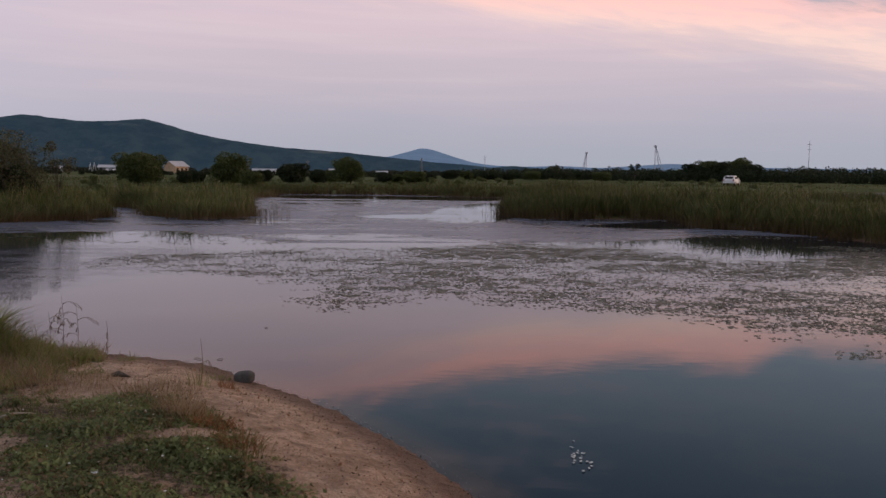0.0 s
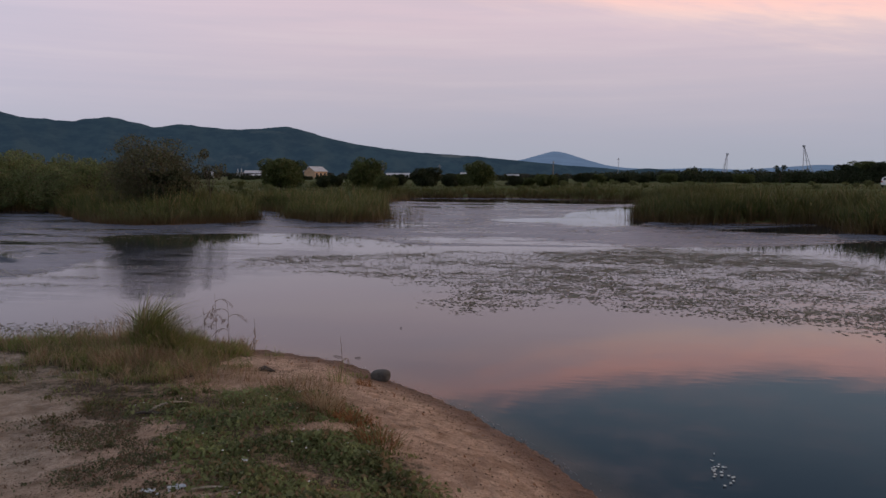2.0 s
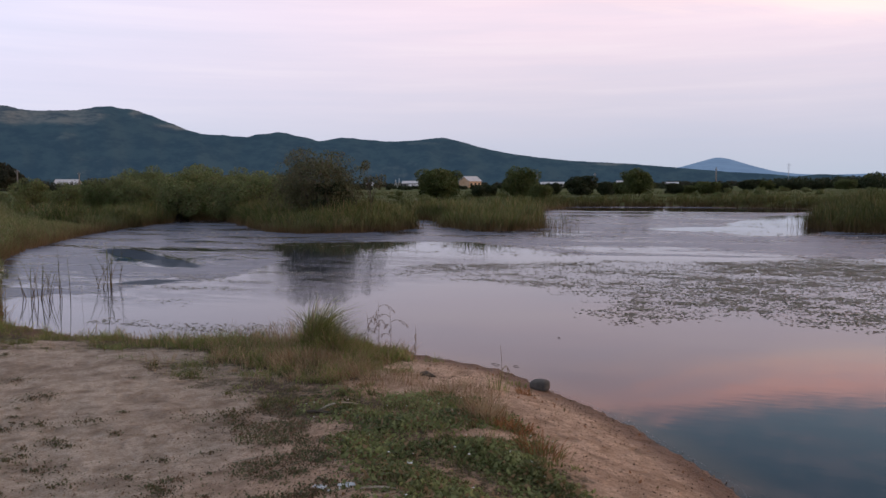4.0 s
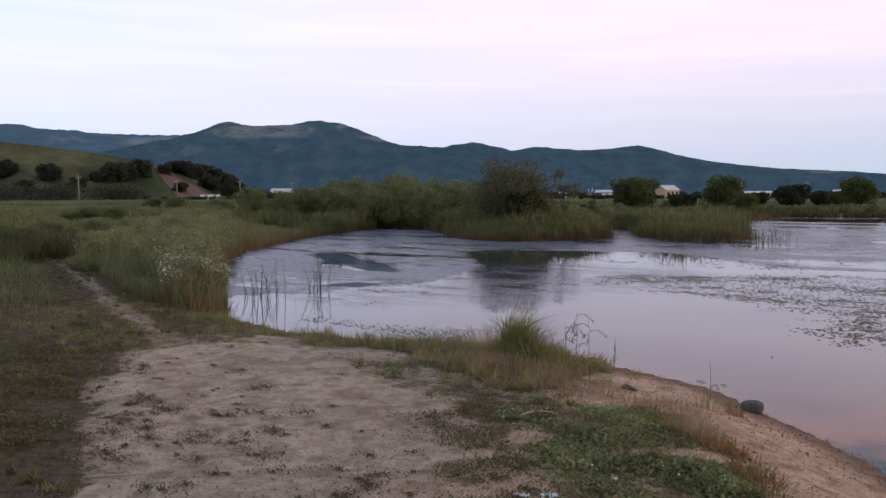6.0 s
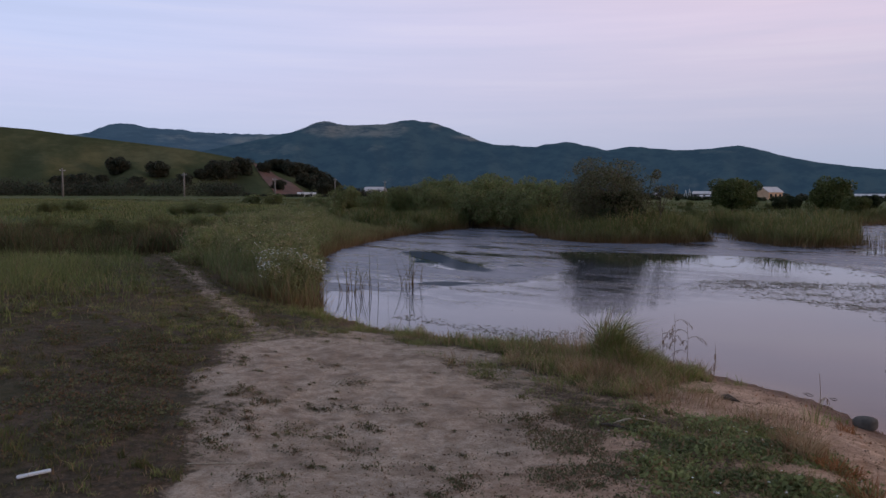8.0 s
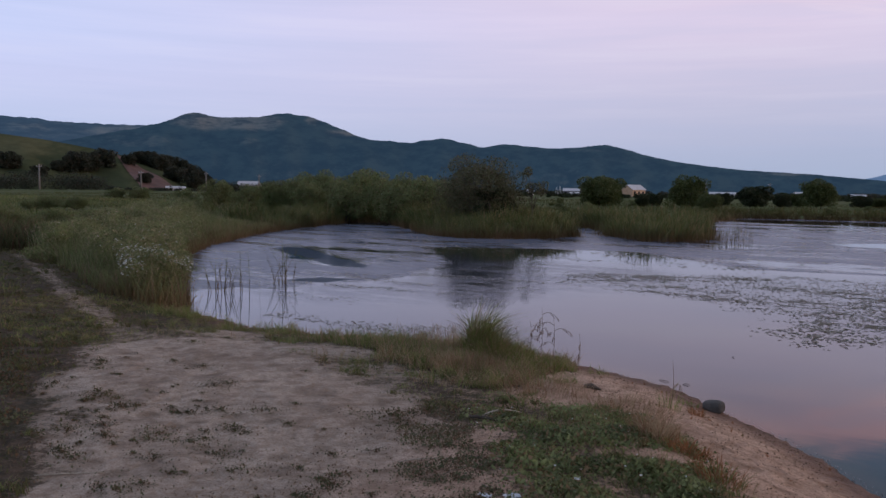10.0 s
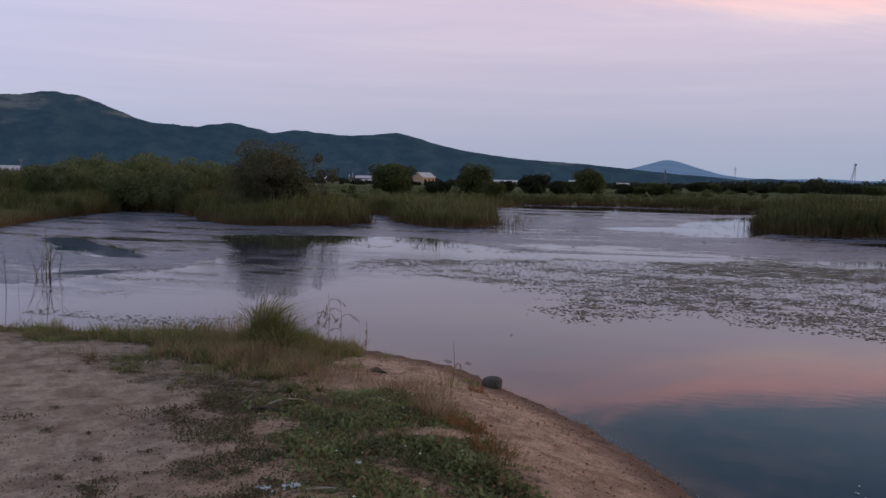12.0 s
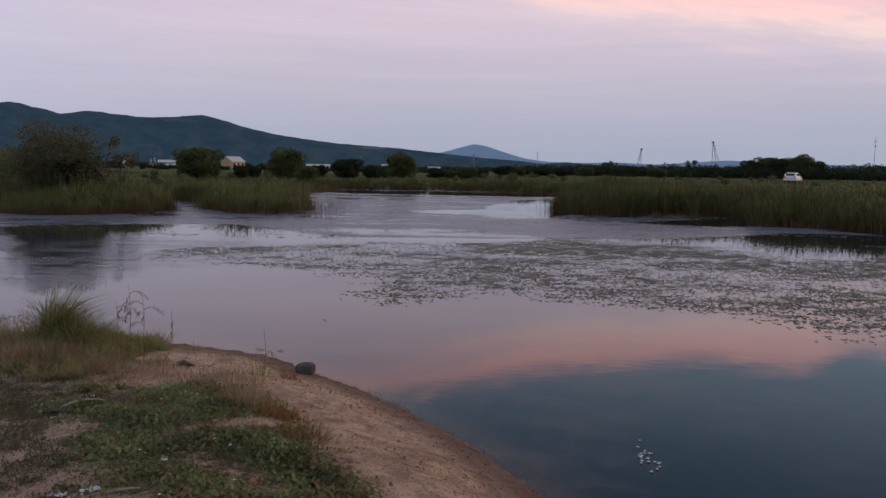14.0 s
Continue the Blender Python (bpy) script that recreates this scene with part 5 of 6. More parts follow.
# white flecks on the water, built with the flower-head mesh
def floating_flecks():
    rng = random.Random(4)
    p = np.array([(0.97 + rng.gauss(0, 0.045), 5.74 + rng.gauss(0, 0.15), 0.004) for _ in range(28)])
    return flower_heads("white_flecks", "loose cluster of white flecks afloat", p, 0.0105, M_PETAL, 0.004)


floating_flecks()


def floating_stick(x, y, ln, turn):
    bm = tube_bm([(-ln / 2, 0, 0.0), (-ln / 6, 0.01, 0.006), (ln / 5, -0.008, 0.008), (ln / 2, 0.01, 0.0)], [0.002, 0.004, 0.0035, 0.002], 6)
    me = bpy.data.meshes.new("twig")
    bm.to_mesh(me)
    bm.free()
    me.materials.append(M_BARK)
    ob = tagged(new("twig", me), "small dark twig afloat near the shore", "twig", "drifting twigs")
    ob.matrix_world = pose(x, y, 0.004, 0, 0, turn)


for x, y, ln, turn in ((-2.75, 8.62, 0.12, -20), (-2.5, 8.6, 0.07, 10), (-2.4, 10.4, 0.035, 0)):
    floating_stick(x, y, ln, turn)

# ---- small things on the bank ----


def rounded_stone():
    bm = bmesh.new()
    bmesh.ops.create_icosphere(bm, subdivisions=4, radius=1)
    for v in bm.verts:
        c = v.co.copy()
        k = 1 + 0.05 * noise.noise(c * 1.7) + 0.02 * noise.noise(c * 6)
        s = Vector((math.copysign(abs(c.x) ** 0.75, c.x), math.copysign(abs(c.y) ** 0.8, c.y), math.copysign(abs(c.z) ** 0.7, c.z)))
        v.co = Vector((s.x * 0.102, s.y * 0.08, s.z * 0.064)) * k
    for f in bm.faces:
        f.smooth = True
    me = bpy.data.meshes.new("stone")
    bm.to_mesh(me)
    bm.free()
    me.materials.append(M_STONE)
    ob = tagged(new("stone", me), "rounded grey stone at the waterline", "stone")
    ob.matrix_world = pose(-1.98, 7.62, float(ground_height(-1.98, 7.62)) + 0.045, 4, -5, -12)


rounded_stone()


def stick_thing(label, a, b, r, mat, bow=0.02, group=""):
    """A dry stick or straw lying on the ground from a to b."""
    n = 7
    pts = []
    for i in range(n):
        u = i / (n - 1)
        x, y = a[0] + (b[0] - a[0]) * u, a[1] + (b[1] - a[1]) * u
        pts.append((x, y, float(ground_height(x, y)) + r + bow * math.sin(math.pi * u)))
    bm = tube_bm(pts, [r * (1.0 - 0.5 * abs(2 * i / (n - 1) - 0.7)) for i in range(n)], 6)
    me = bpy.data.meshes.new("stick")
    c = Vector(pts[0])
    for v in bm.verts:
        v.co -= c
    bm.to_mesh(me)
    bm.free()
    me.materials.append(mat)
    ob = new("stick", me)
    ob.location = c
    return tagged(ob, label, "stick", group)


stick_thing("bleached crooked stick on the turf", (-3.30, 5.50), (-3.05, 5.75), 0.011, M_STICK, 0.035)
stick_thing("dark broken branch on the turf", (-3.38, 5.48), (-3.02, 5.42), 0.013, M_BARK, 0.015)
stick_thing("pale dry straw on the sand", (-3.24, 4.30), (-2.92, 4.48), 0.003, M_STICK, 0.004)
stick_thing("pale dry straw on the sand", (-2.78, 4.08), (-2.62, 4.42), 0.0025, M_STICK, 0.004)
stick_thing("long pale straw on the sand", (-5.10, 2.90), (-4.76, 3.16), 0.0055, M_STICK, 0.005)
stick_thing("pale dry straw on the sand", (-2.08, 3.80), (-1.86, 3.86), 0.010, M_STICK, 0.006)
stick_thing("pale dry straw on the sand", (-1.98, 3.70), (-1.70, 3.92), 0.002, M_STICK, 0.006)
stick_thing("pale dry straw on the sand", (-2.42, 3.98), (-2.28, 3.88), 0.002, M_STICK, 0.006)


def litter(label, x, y, size, seed):
    """A crumpled scrap of paper."""
    rng = random.Random(seed)
    bm = bmesh.new()
    bmesh.ops.create_grid(bm, x_segments=5, y_segments=4, size=size)
    for v in bm.verts:
        v.co = Vector((v.co.x * rng.uniform(0.8, 1.1), v.co.y * rng.uniform(0.55, 0.75), rng.uniform(0, 0.35) * size))
    bmesh.ops.solidify(bm, geom=bm.faces[:], thickness=0.0015)
    me = bpy.data.meshes.new("paper_scrap")
    bm.to_mesh(me)
    bm.free()
    me.materials.append(M_PAPER)
    ob = tagged(new("paper_scrap", me), label, "litter", "litter on the sand")
    ob.matrix_world = pose(x, y, float(ground_height(x, y)) + 0.003, 0, 0, rng.uniform(0, 180))


litter("crumpled white paper scrap on the sand", -2.32, 3.84, 0.038, 1)
litter("crumpled pale blue paper scrap on the sand", -2.17, 3.87, 0.046, 2)
litter("small white paper scrap in the clover", -2.0, 4.38, 0.027, 3)
litter("tiny white paper scrap in the turf", -2.24, 3.80, 0.012, 4)


def flat_strip():
    """A thin pale offcut lying on the turf."""
    bm = box_bm(-0.10, 0.10, -0.021, 0.021, 0, 0.012, 0.003)
    me = bpy.data.meshes.new("offcut")
    bm.to_mesh(me)
    bm.free()
    me.materials.append(M_PAPER)
    ob = tagged(new("offcut", me), "thin pale blue-white offcut lying on the turf", "offcut")
    ob.matrix_world = pose(-5.555, 2.075, float(ground_height(-5.555, 2.075)) + 0.012, 3, -4, 71)


flat_strip()


def driftwood():
    bm = tube_bm([(-0.09, 0, 0.012), (-0.03, 0.012, 0.03), (0.03, -0.005, 0.026), (0.10, 0.006, 0.01)], [0.016, 0.026, 0.022, 0.01], 8)
    for v in bm.verts:
        v.co += 0.006 * Vector(noise.noise_vector(v.co * 40))
    me = bpy.data.meshes.new("driftwood")
    bm.to_mesh(me)
    bm.free()
    me.materials.append(M_BARK)
    ob = tagged(new("driftwood", me), "small dark lump of driftwood on the beach", "driftwood")
    ob.matrix_world = pose(-3.0, 7.15, float(ground_height(-3.0, 7.15)), 0, 0, -15)


driftwood()

# ---- bushes and trees ----


def crown_points(n, rx, ry, z0, z1, lobes, rng, hollow=0.55, body=0.0):
    """Leaf places in an uneven crown made of overlapping lobes."""
    c = []
    zc, rz = (z0 + z1) / 2, (z1 - z0) / 2
    for _ in range(lobes):
        a, u = rng.uniform(0, 2 * np.pi), rng.uniform(-0.9, 0.85)
        q = math.sqrt(max(0.0, 1 - (u if u > 0 else 0.55 * u) ** 2)) * rng.uniform(0.4, 0.85)
        c.append((rx * q * math.cos(a), ry * q * math.sin(a), zc + rz * u * 0.86 * rng.uniform(0.8, 1.05), rng.uniform(0.27, 0.42)))
    pick = rng.integers(0, lobes, n)
    if body:
        c.append((0.0, 0.0, zc * 0.92, body))
        pick = np.where(rng.uniform(0, 1, n) < 0.45, lobes, pick)
    c = np.array(c)
    v = rng.normal(size=(n, 3))
    v /= np.linalg.norm(v, axis=1)[:, None]
    r = rng.uniform(hollow ** 3, 1, n) ** (1 / 3)
    s = c[pick, 3] * r
    return np.stack([c[pick, 0] + v[:, 0] * s * rx, c[pick, 1] + v[:, 1] * s * ry, np.maximum(z0 * 0.6, c[pick, 2] + v[:, 2] * s * rz * 1.05)], 1), c


def make_tree(name, label, category, tall, wide, n, leaf, mat, seed, clear=0.12, lobes=16, stems=1, group="", body=0.0):
    """A tree or bush at the origin: trunk, limbs reaching into the lobes, a crown of leaves."""
    rng = np.random.default_rng(seed)
    root = new(name)
    tagged(root, label, category, group)
    p, c = crown_points(n, wide / 2, wide / 2, tall * clear, tall, lobes, rng, 0.55, body)
    for s in range(stems):
        a = 2 * math.pi * s / max(1, stems) + 0.4
        off = 0.0 if stems == 1 else wide * 0.05
        x0, y0 = off * math.cos(a), off * math.sin(a)
        x1, y1 = x0 * (1 + 3.0 * (stems > 1)), y0 * (1 + 3.0 * (stems > 1))
        pts = [(x0 + (x1 - x0) * u, y0 + (y1 - y0) * u, -0.1 + (tall * 0.8) * u) for u in (0, 0.25, 0.5, 0.75, 1)]
        rr = tall * (0.011 if name == "sapling" else 0.03 if stems == 1 else 0.014)
        part("trunk", tube_bm(pts, [rr * f for f in (1.2, 0.9, 0.65, 0.4, 0.12)], 7), M_BARK, root)
    bm = bmesh.new()
    for q in c:
        b0 = Vector((q[0] * 0.12, q[1] * 0.12, max(0.1, q[2] * 0.5)))
        b2 = Vector((q[0], q[1], q[2]))
        b1 = b0.lerp(b2, 0.5) + Vector((0, 0, tall * 0.04))
        tube_bm([b0, b1, b2], [tall * k for k in ((0.004, 0.003, 0.0015) if name in ("sapling", "twiggy_bush", "willow_bush") else (0.012, 0.008, 0.003))], 5, bm)
    part("limbs", bm, M_BARK, root)
    part("crown", leaves_mesh("crown", p, leaf, mat), mat, root)
    return root


def put(ob, x, y, s=1.0, turn=0.0, squash=1.0, z=None):
    z = float(ground_height(x, y)) if z is None else z
    ob.matrix_world = Matrix.Translation((x, y, z)) @ Matrix.Rotation(radians(turn), 4, "Z") @ Matrix.Diagonal((s, s, s * squash, 1))
    return ob


def again(ob, x, y, s=1.0, turn=0.0, squash=1.0, z=None, label=""):
    c = copy_thing(ob, Matrix.Identity(4))
    put(c, x, y, s, turn, squash, z)
    if label:
        c["label"] = label
    return c


def flower_bush(label, x, y, tall, wide, n_leaf, n_flower, seed):
    """A rank bushy weed with a scatter of white heads."""
    rng = np.random.default_rng(seed)
    root = new("flowering_weed")
    root.location = (x, y, float(ground_height(x, y)))
    tagged(root, label, "weed", "rank weeds on the bank")
    p, c = crown_points(n_leaf, wide / 2, wide / 2, 0.05, tall, 12, rng, 0.2)
    part("foliage", leaves_mesh("foliage", p, 0.021, M_BANK, 0.0, 3.2), M_BANK, root)
    a = rng.uniform(0, 2 * np.pi, 160)
    r = wide * 0.4 * np.sqrt(rng.uniform(0, 1, 160))
    b = np.stack([r * np.cos(a), r * np.sin(a), np.zeros(160)], 1)
    part("stalk_growth", blades_mesh("stalk_growth", b, tall * rng.uniform(0.7, 1.15, 160), 0.010, 0.35, M_BANK, 3), M_BANK, root)
    if n_flower:
        rim = np.hypot(p[:, 0], p[:, 1]) / wide + p[:, 2] / tall
        outer = np.argsort(-rim)[:len(p) // 3]
        q = p[rng.choice(outer, n_flower)] * np.array([1.05, 1.05, 1.02])
        k, m = 6, len(q)
        ang = np.linspace(0, 2 * np.pi, k, endpoint=False)
        size = rng.uniform(0.009, 0.021, m)
        ring = np.stack([np.cos(ang), np.sin(ang), 0 * ang], 1)[None] * size[:, None, None] + q[:, None]
        verts = np.concatenate([ring, (q + np.stack([0 * size, 0 * size, 0.5 * size], 1))[:, None]], 1).reshape(-1, 3)
        faces = (np.array([(i, (i + 1) % k, k) for i in range(k)])[None] + (np.arange(m) * (k + 1))[:, None, None]).reshape(-1, 3)
        tagged(part("flowers", mesh_from("flowers", verts, faces, M_PETAL), M_PETAL, root), "small white flower heads", kind="stuff")


bank_rng = random.Random(12)
for k in range(34):
    far, row = 0.7 * (k // 2) * (1 + 0.05 * k), k % 2
    off = (1.15 if row == 0 else 2.7) + bank_rng.uniform(-0.2, 0.3)
    x, y = -11.5 - 0.76 * far - 0.64 * off, 9.35 + 0.66 * far - 0.77 * off + 0.25 * min(1, far / 8)
    if float(trail_side(np.array(x), np.array(y))) < 0.9:
        continue
    fl = (420 if k < 2 else 80 if k < 5 else (12, 4, 20, 3, 16, 4)[k % 6]) if row == 0 else (0, 10)[k % 4 // 2]
    tall, wide = bank_rng.uniform(0.95, 1.3) * (1.1 if k < 4 else 0.92), bank_rng.uniform(1.5, 2.2) * (0.8 if k < 4 else 1.15)
    flower_bush("rank leafy weed with white flower heads" if fl > 20 else "rank leafy olive weed on the bank", x, y, tall, wide, int(2600 * wide), fl, 300 + k)


for k, (x, y, tall, wide, fl) in enumerate(((-12.0, 9.05, 0.95, 1.3, 380), (-12.75, 9.75, 0.9, 1.4, 90), (-13.6, 10.4, 0.95, 1.5, 12), (-14.6, 11.2, 0.9, 1.5, 6), (-15.7, 12.1, 0.95, 1.6, 10))):
    flower_bush("rank leafy weed with white flower heads" if fl > 20 else "rank leafy olive weed on the bank", x, y, tall, wide, int(3000 * wide), fl, 400 + k)


# the big brownish willow bush behind the reeds, and the sapling beside it
bush = make_tree("willow_bush", "large brownish willow bush behind the reeds", "bush", 3.5, 4.9, 22000, 0.055, M_LEAF_DULL, 101, 0.03, 30, 7, "", 0.72)
put(bush, *at_polar(-30.0, 40.5), 1.05)
dark_bush = make_tree("bush", "low dark green bush under the willow", "bush", 2.0, 2.2, 4500, 0.075, M_LEAF_DARK, 102, 0.05, 14, 3)
put(dark_bush, *at_polar(-29.0, 39.0), 1.0)
sapling = make_tree("sapling", "slender sapling with a small thin crown", "tree", 3.2, 1.7, 900, 0.065, M_LEAF_DULL, 103, 0.5, 9, 1)
put(sapling, *at_polar(-26.2, 39.5), 1.0)
twiggy = make_tree("twiggy_bush", "thin twiggy bush with few leaves", "bush", 2.5, 2.0, 700, 0.06, M_LEAF_DULL, 104, 0.25, 14, 4)
put(twiggy, *at_polar(-27.6, 40.0), 1.0)

shrub = make_tree("shrub", "olive willow shrub in the marsh", "bush", 2.3, 3.4, 10000, 0.06, M_LEAF_SHRUB, 105, 0.03, 16, 4, "marsh shrubs", 0.7)
shrub_green = make_tree("shrub", "bushy green shrub in the marsh", "bush", 2.2, 3.0, 10000, 0.06, M_LEAF_SHRUB, 106, 0.03, 14, 4, "marsh shrubs", 0.7)
put(shrub, *at_polar(-33.6, 47), 1.2)
put(shrub_green, *at_polar(-36.8, 52), 1.15)
for k, (az, d, s, green) in enumerate(((-34.8, 58, 1.15, 0), (-35.4, 48, 0.9, 0), (-38.4, 56, 1.05, 0), (-39.6, 49, 0.85, 1), (-40.8, 60, 1.0, 0), (-42.0, 52, 0.75, 1), (-43.2, 62, 0.9, 0),
                                       (-44.6, 58, 0.75, 1), (-46.4, 66, 0.8, 0), (-33.0, 55, 0.95, 1), (-31.6, 50, 0.7, 0), (-48.5, 70, 0.8, 1), (-50.5, 60, 0.6, 0), (-37.6, 70, 1.3, 1), (-41.5, 75, 1.2, 0))):
    again(shrub_green if green else shrub, *at_polar(az, d), s * 1.3, 37 * k, 0.9 + 0.05 * (k % 4))

for k, (az, d, s) in enumerate(((-57.5, 60, 0.7), (-58.9, 62, 0.75), (-60.2, 61, 0.6), (-66.5, 70, 0.8), (-68.0, 68, 0.7), (-53.6, 110, 1.1), (-55.0, 112, 1.0), (-47.4, 90, 0.9), (-45.4, 84, 0.9))):
    again(shrub if k % 2 else shrub_green, *at_polar(az, d), s, 61 * k, 0.62)

for k, (az, d, s) in enumerate(((-66.5, 26.5, 0.42), (-64.6, 27.5, 0.5), (-62.8, 26.5, 0.45), (-61.4, 28.5, 0.5), (-60.2, 27.5, 0.36), (-68.3, 28, 0.5), (-58.6, 31, 0.45), (-56.4, 33, 0.4))):
    again(shrub_green if k % 2 else shrub, *at_polar(az, d), s, 77 * k, 0.95, None, "low olive shrub behind the trail's end")

tree_a = make_tree("willow_tree", "round dark green willow in the marsh", "tree", 5.2, 7.2, 13000, 0.18, M_LEAF, 111, 0.02, 22, 3, "round willows", 0.80)
tree_b = make_tree("willow_tree", "round dark green willow in the marsh", "tree", 5.2, 6.4, 12000, 0.18, M_LEAF, 112, 0.02, 18, 2, "round willows", 0.78)
tree_c = make_tree("willow_tree", "loose spreading dark green willow", "tree", 4.2, 6.0, 9000, 0.18, M_LEAF_DARK, 113, 0.02, 14, 2, "round willows", 0.75)
put(tree_a, *at_polar(-21.2, 85), 0.76, 0, 0.95)
put(tree_b, *at_polar(-15.3, 88), 0.68, 0, 1.05)
put(tree_c, *at_polar(-11.05, 95), 0.72, 0, 0.92)
for az, d, s, src, sq in ((-13.85, 78, 0.36, tree_a, 1.06), (-7.0, 110, 0.72, tree_b, 1.0), (-12.9, 112, 0.4, tree_c, 1.2), (-9.3, 105, 0.42, tree_c, 1.2), (-8.2, 112, 0.34, tree_a, 1.2), (-17.4, 100, 0.36, tree_c, 1.2),
                          (-18.3, 96, 0.3, tree_c, 1.3), (-4.4, 125, 0.55, tree_c, 0.85), (-3.5, 130, 0.4, tree_a, 0.8),
                          (-2.3, 128, 0.62, tree_a, 0.7), (-1.4, 140, 0.6, tree_c, 0.75), (0.3, 150, 0.75, tree_c, 0.7), (1.3, 155, 0.5, tree_a, 0.85), (2.9, 150, 0.8, tree_c, 0.6), (4.6, 150, 0.5, tree_c, 0.9), (6.3, 160, 0.62, tree_a, 0.7), (9.4, 165, 0.6, tree_c, 0.8), (11.2, 170, 0.7, tree_a, 0.65),
                          (17.6, 214, 1.25, tree_c, 0.95), (18.5, 220, 1.35, tree_a, 0.9), (19.4, 216, 1.4, tree_c, 0.95), (20.3, 222, 1.35, tree_b, 0.9), (21.1, 218, 1.25, tree_c, 0.95),
                          (16.7, 222, 0.8, tree_a, 0.9), (24.9, 230, 1.0, tree_c, 0.95), (7.7, 226, 0.8, tree_b, 0.95)):
    again(src, *at_polar(az, d), s, az * 31, sq)
lone = make_tree("lone_tree", "lone thin-crowned tree on the horizon", "tree", 4.6, 4.2, 420, 0.26, M_LEAF_DARK, 114, 0.3, 9, 1)
put(lone, *at_polar(13.5, 200), 1.0)
low_rng = random.Random(31)
for k in range(54):
    az = low_rng.uniform(-27, -3) if k % 2 else low_rng.uniform(-2, 30)
    d = low_rng.uniform(58, 125) + (35 if az > -2 else 0)
    if float(pond_distance(*at_polar(az, d))) > 2.5:
        again(shrub if k % 3 else shrub_green, *at_polar(az, d), low_rng.uniform(0.3, 0.55), 40 * k, low_rng.uniform(0.6, 0.9), None, "low marsh shrub among the long grass")


def far_woods(label, tops, d0, d1, n, leaf, seed, z0=0.0, crowns=7, mat=M_LEAF_DARK):
    """A belt of distant trees: height by bearing, with uneven tops and gaps."""
    rng = np.random.default_rng(seed)
    tops = np.array(tops)
    m = int((tops[-1, 0] - tops[0, 0]) * crowns)
    ca, cd = rng.uniform(tops[0, 0], tops[-1, 0], m), rng.uniform(d0, d1, m)
    ch = (2.0 + cd * np.tan(np.radians(np.interp(ca, tops[:, 0], tops[:, 1]))) - z0) * rng.uniform(0.6, 1.03, m)
    cw = ch * rng.uniform(0.45, 0.85, m)
    k = rng.integers(0, m, n)
    v = rng.normal(size=(n, 3))
    v /= np.linalg.norm(v, axis=1)[:, None]
    v *= (rng.uniform(0.1, 1.0, n) ** 0.5)[:, None]
    x, y = cd[k] * np.sin(np.radians(ca[k])), cd[k] * np.cos(np.radians(ca[k]))
    p = np.stack([x + v[:, 0] * cw[k], y + v[:, 1] * cw[k], z0 + ch[k] * (0.48 + 0.5 * v[:, 2])], 1)
    return stuff("woods", leaves_mesh("woods", p, leaf, mat), label, "woods")


far_woods("dark belt of distant trees and bushes", [(0.5, 0.35), (3, 0.5), (5, 0.55), (8, 0.75), (9.3, 0.5), (12, 0.7), (14, 0.6), (16.4, 0.6), (17.4, 0.75), (19, 0.8), (21, 0.8), (21.8, 0.7), (24.5, 0.85), (26, 0.8), (30, 0.75), (45, 0.75)], 205, 240, 90000, 0.32, 121, 0.4, 11)
far_woods("dark belt of trees at the foot of the hills", [(-62, 0.45), (-52, 0.5), (-46, 0.55), (-42, 0.75), (-38, 0.6), (-33, 0.45), (-28, 0.25), (-18, 0.2), (-8, 0.2), (2, 0.25)], 480, 540, 50000, 0.65, 122, 0.5, 9, M_LEAF_HILL)
far_woods("line of low bushes beyond the marsh", [(-30, 0.05), (-22, 0.0), (-12, 0.05), (-4, 0.15), (2, 0.25), (8, 0.3), (14, 0.2)], 225, 300, 36000, 0.36, 123, 0.4, 5)

far_woods("dull brush along the foot of the hillside", [(-85, 1.0), (-72, 1.0), (-66, 0.95), (-62, 1.15), (-58, 1.1), (-56, 0.95), (-55, 0.0), (-50, -0.05), (-48, 0.3), (-46, 0.5), (-42, 0.5)], 292, 308, 40000, 0.40, 124, 0.3, 9, M_LEAF_HILL)

# ---- hillside: trees, earth cut, poles ----


def hill_point(az, u):
    """A place on the green hillside: bearing, and share of the way down its front."""
    prof = np.array(HILL)
    el = np.interp(az, prof[:, 0], prof[:, 1])
    d = 420 - 110 * u * (1 + 0.10 * math.sin(az * 0.8))
    spur = 0.16 * math.sin(az * 0.9 + 5 * u + 1.2 * math.sin(az * 0.37)) + 0.10 * math.sin(az * 2.3 - 3 * u)
    h = -1.0 + (2.05 + 420 * math.tan(radians(el)) + 1.0) * max(0.0, 1 - u) ** (1.15 + spur)
    return (*at_polar(az, d), min(h, 2.05 + d * math.tan(radians(el)) * 0.985))


def hill_at(az, el):
    """The hillside's place that is seen at a bearing and a height above the horizon."""
    best = min((abs(math.degrees(math.atan2(p[2] - 2.05, math.hypot(p[0], p[1]))) - el), p) for p in (hill_point(az, i / 60) for i in range(58)))
    return best[1]


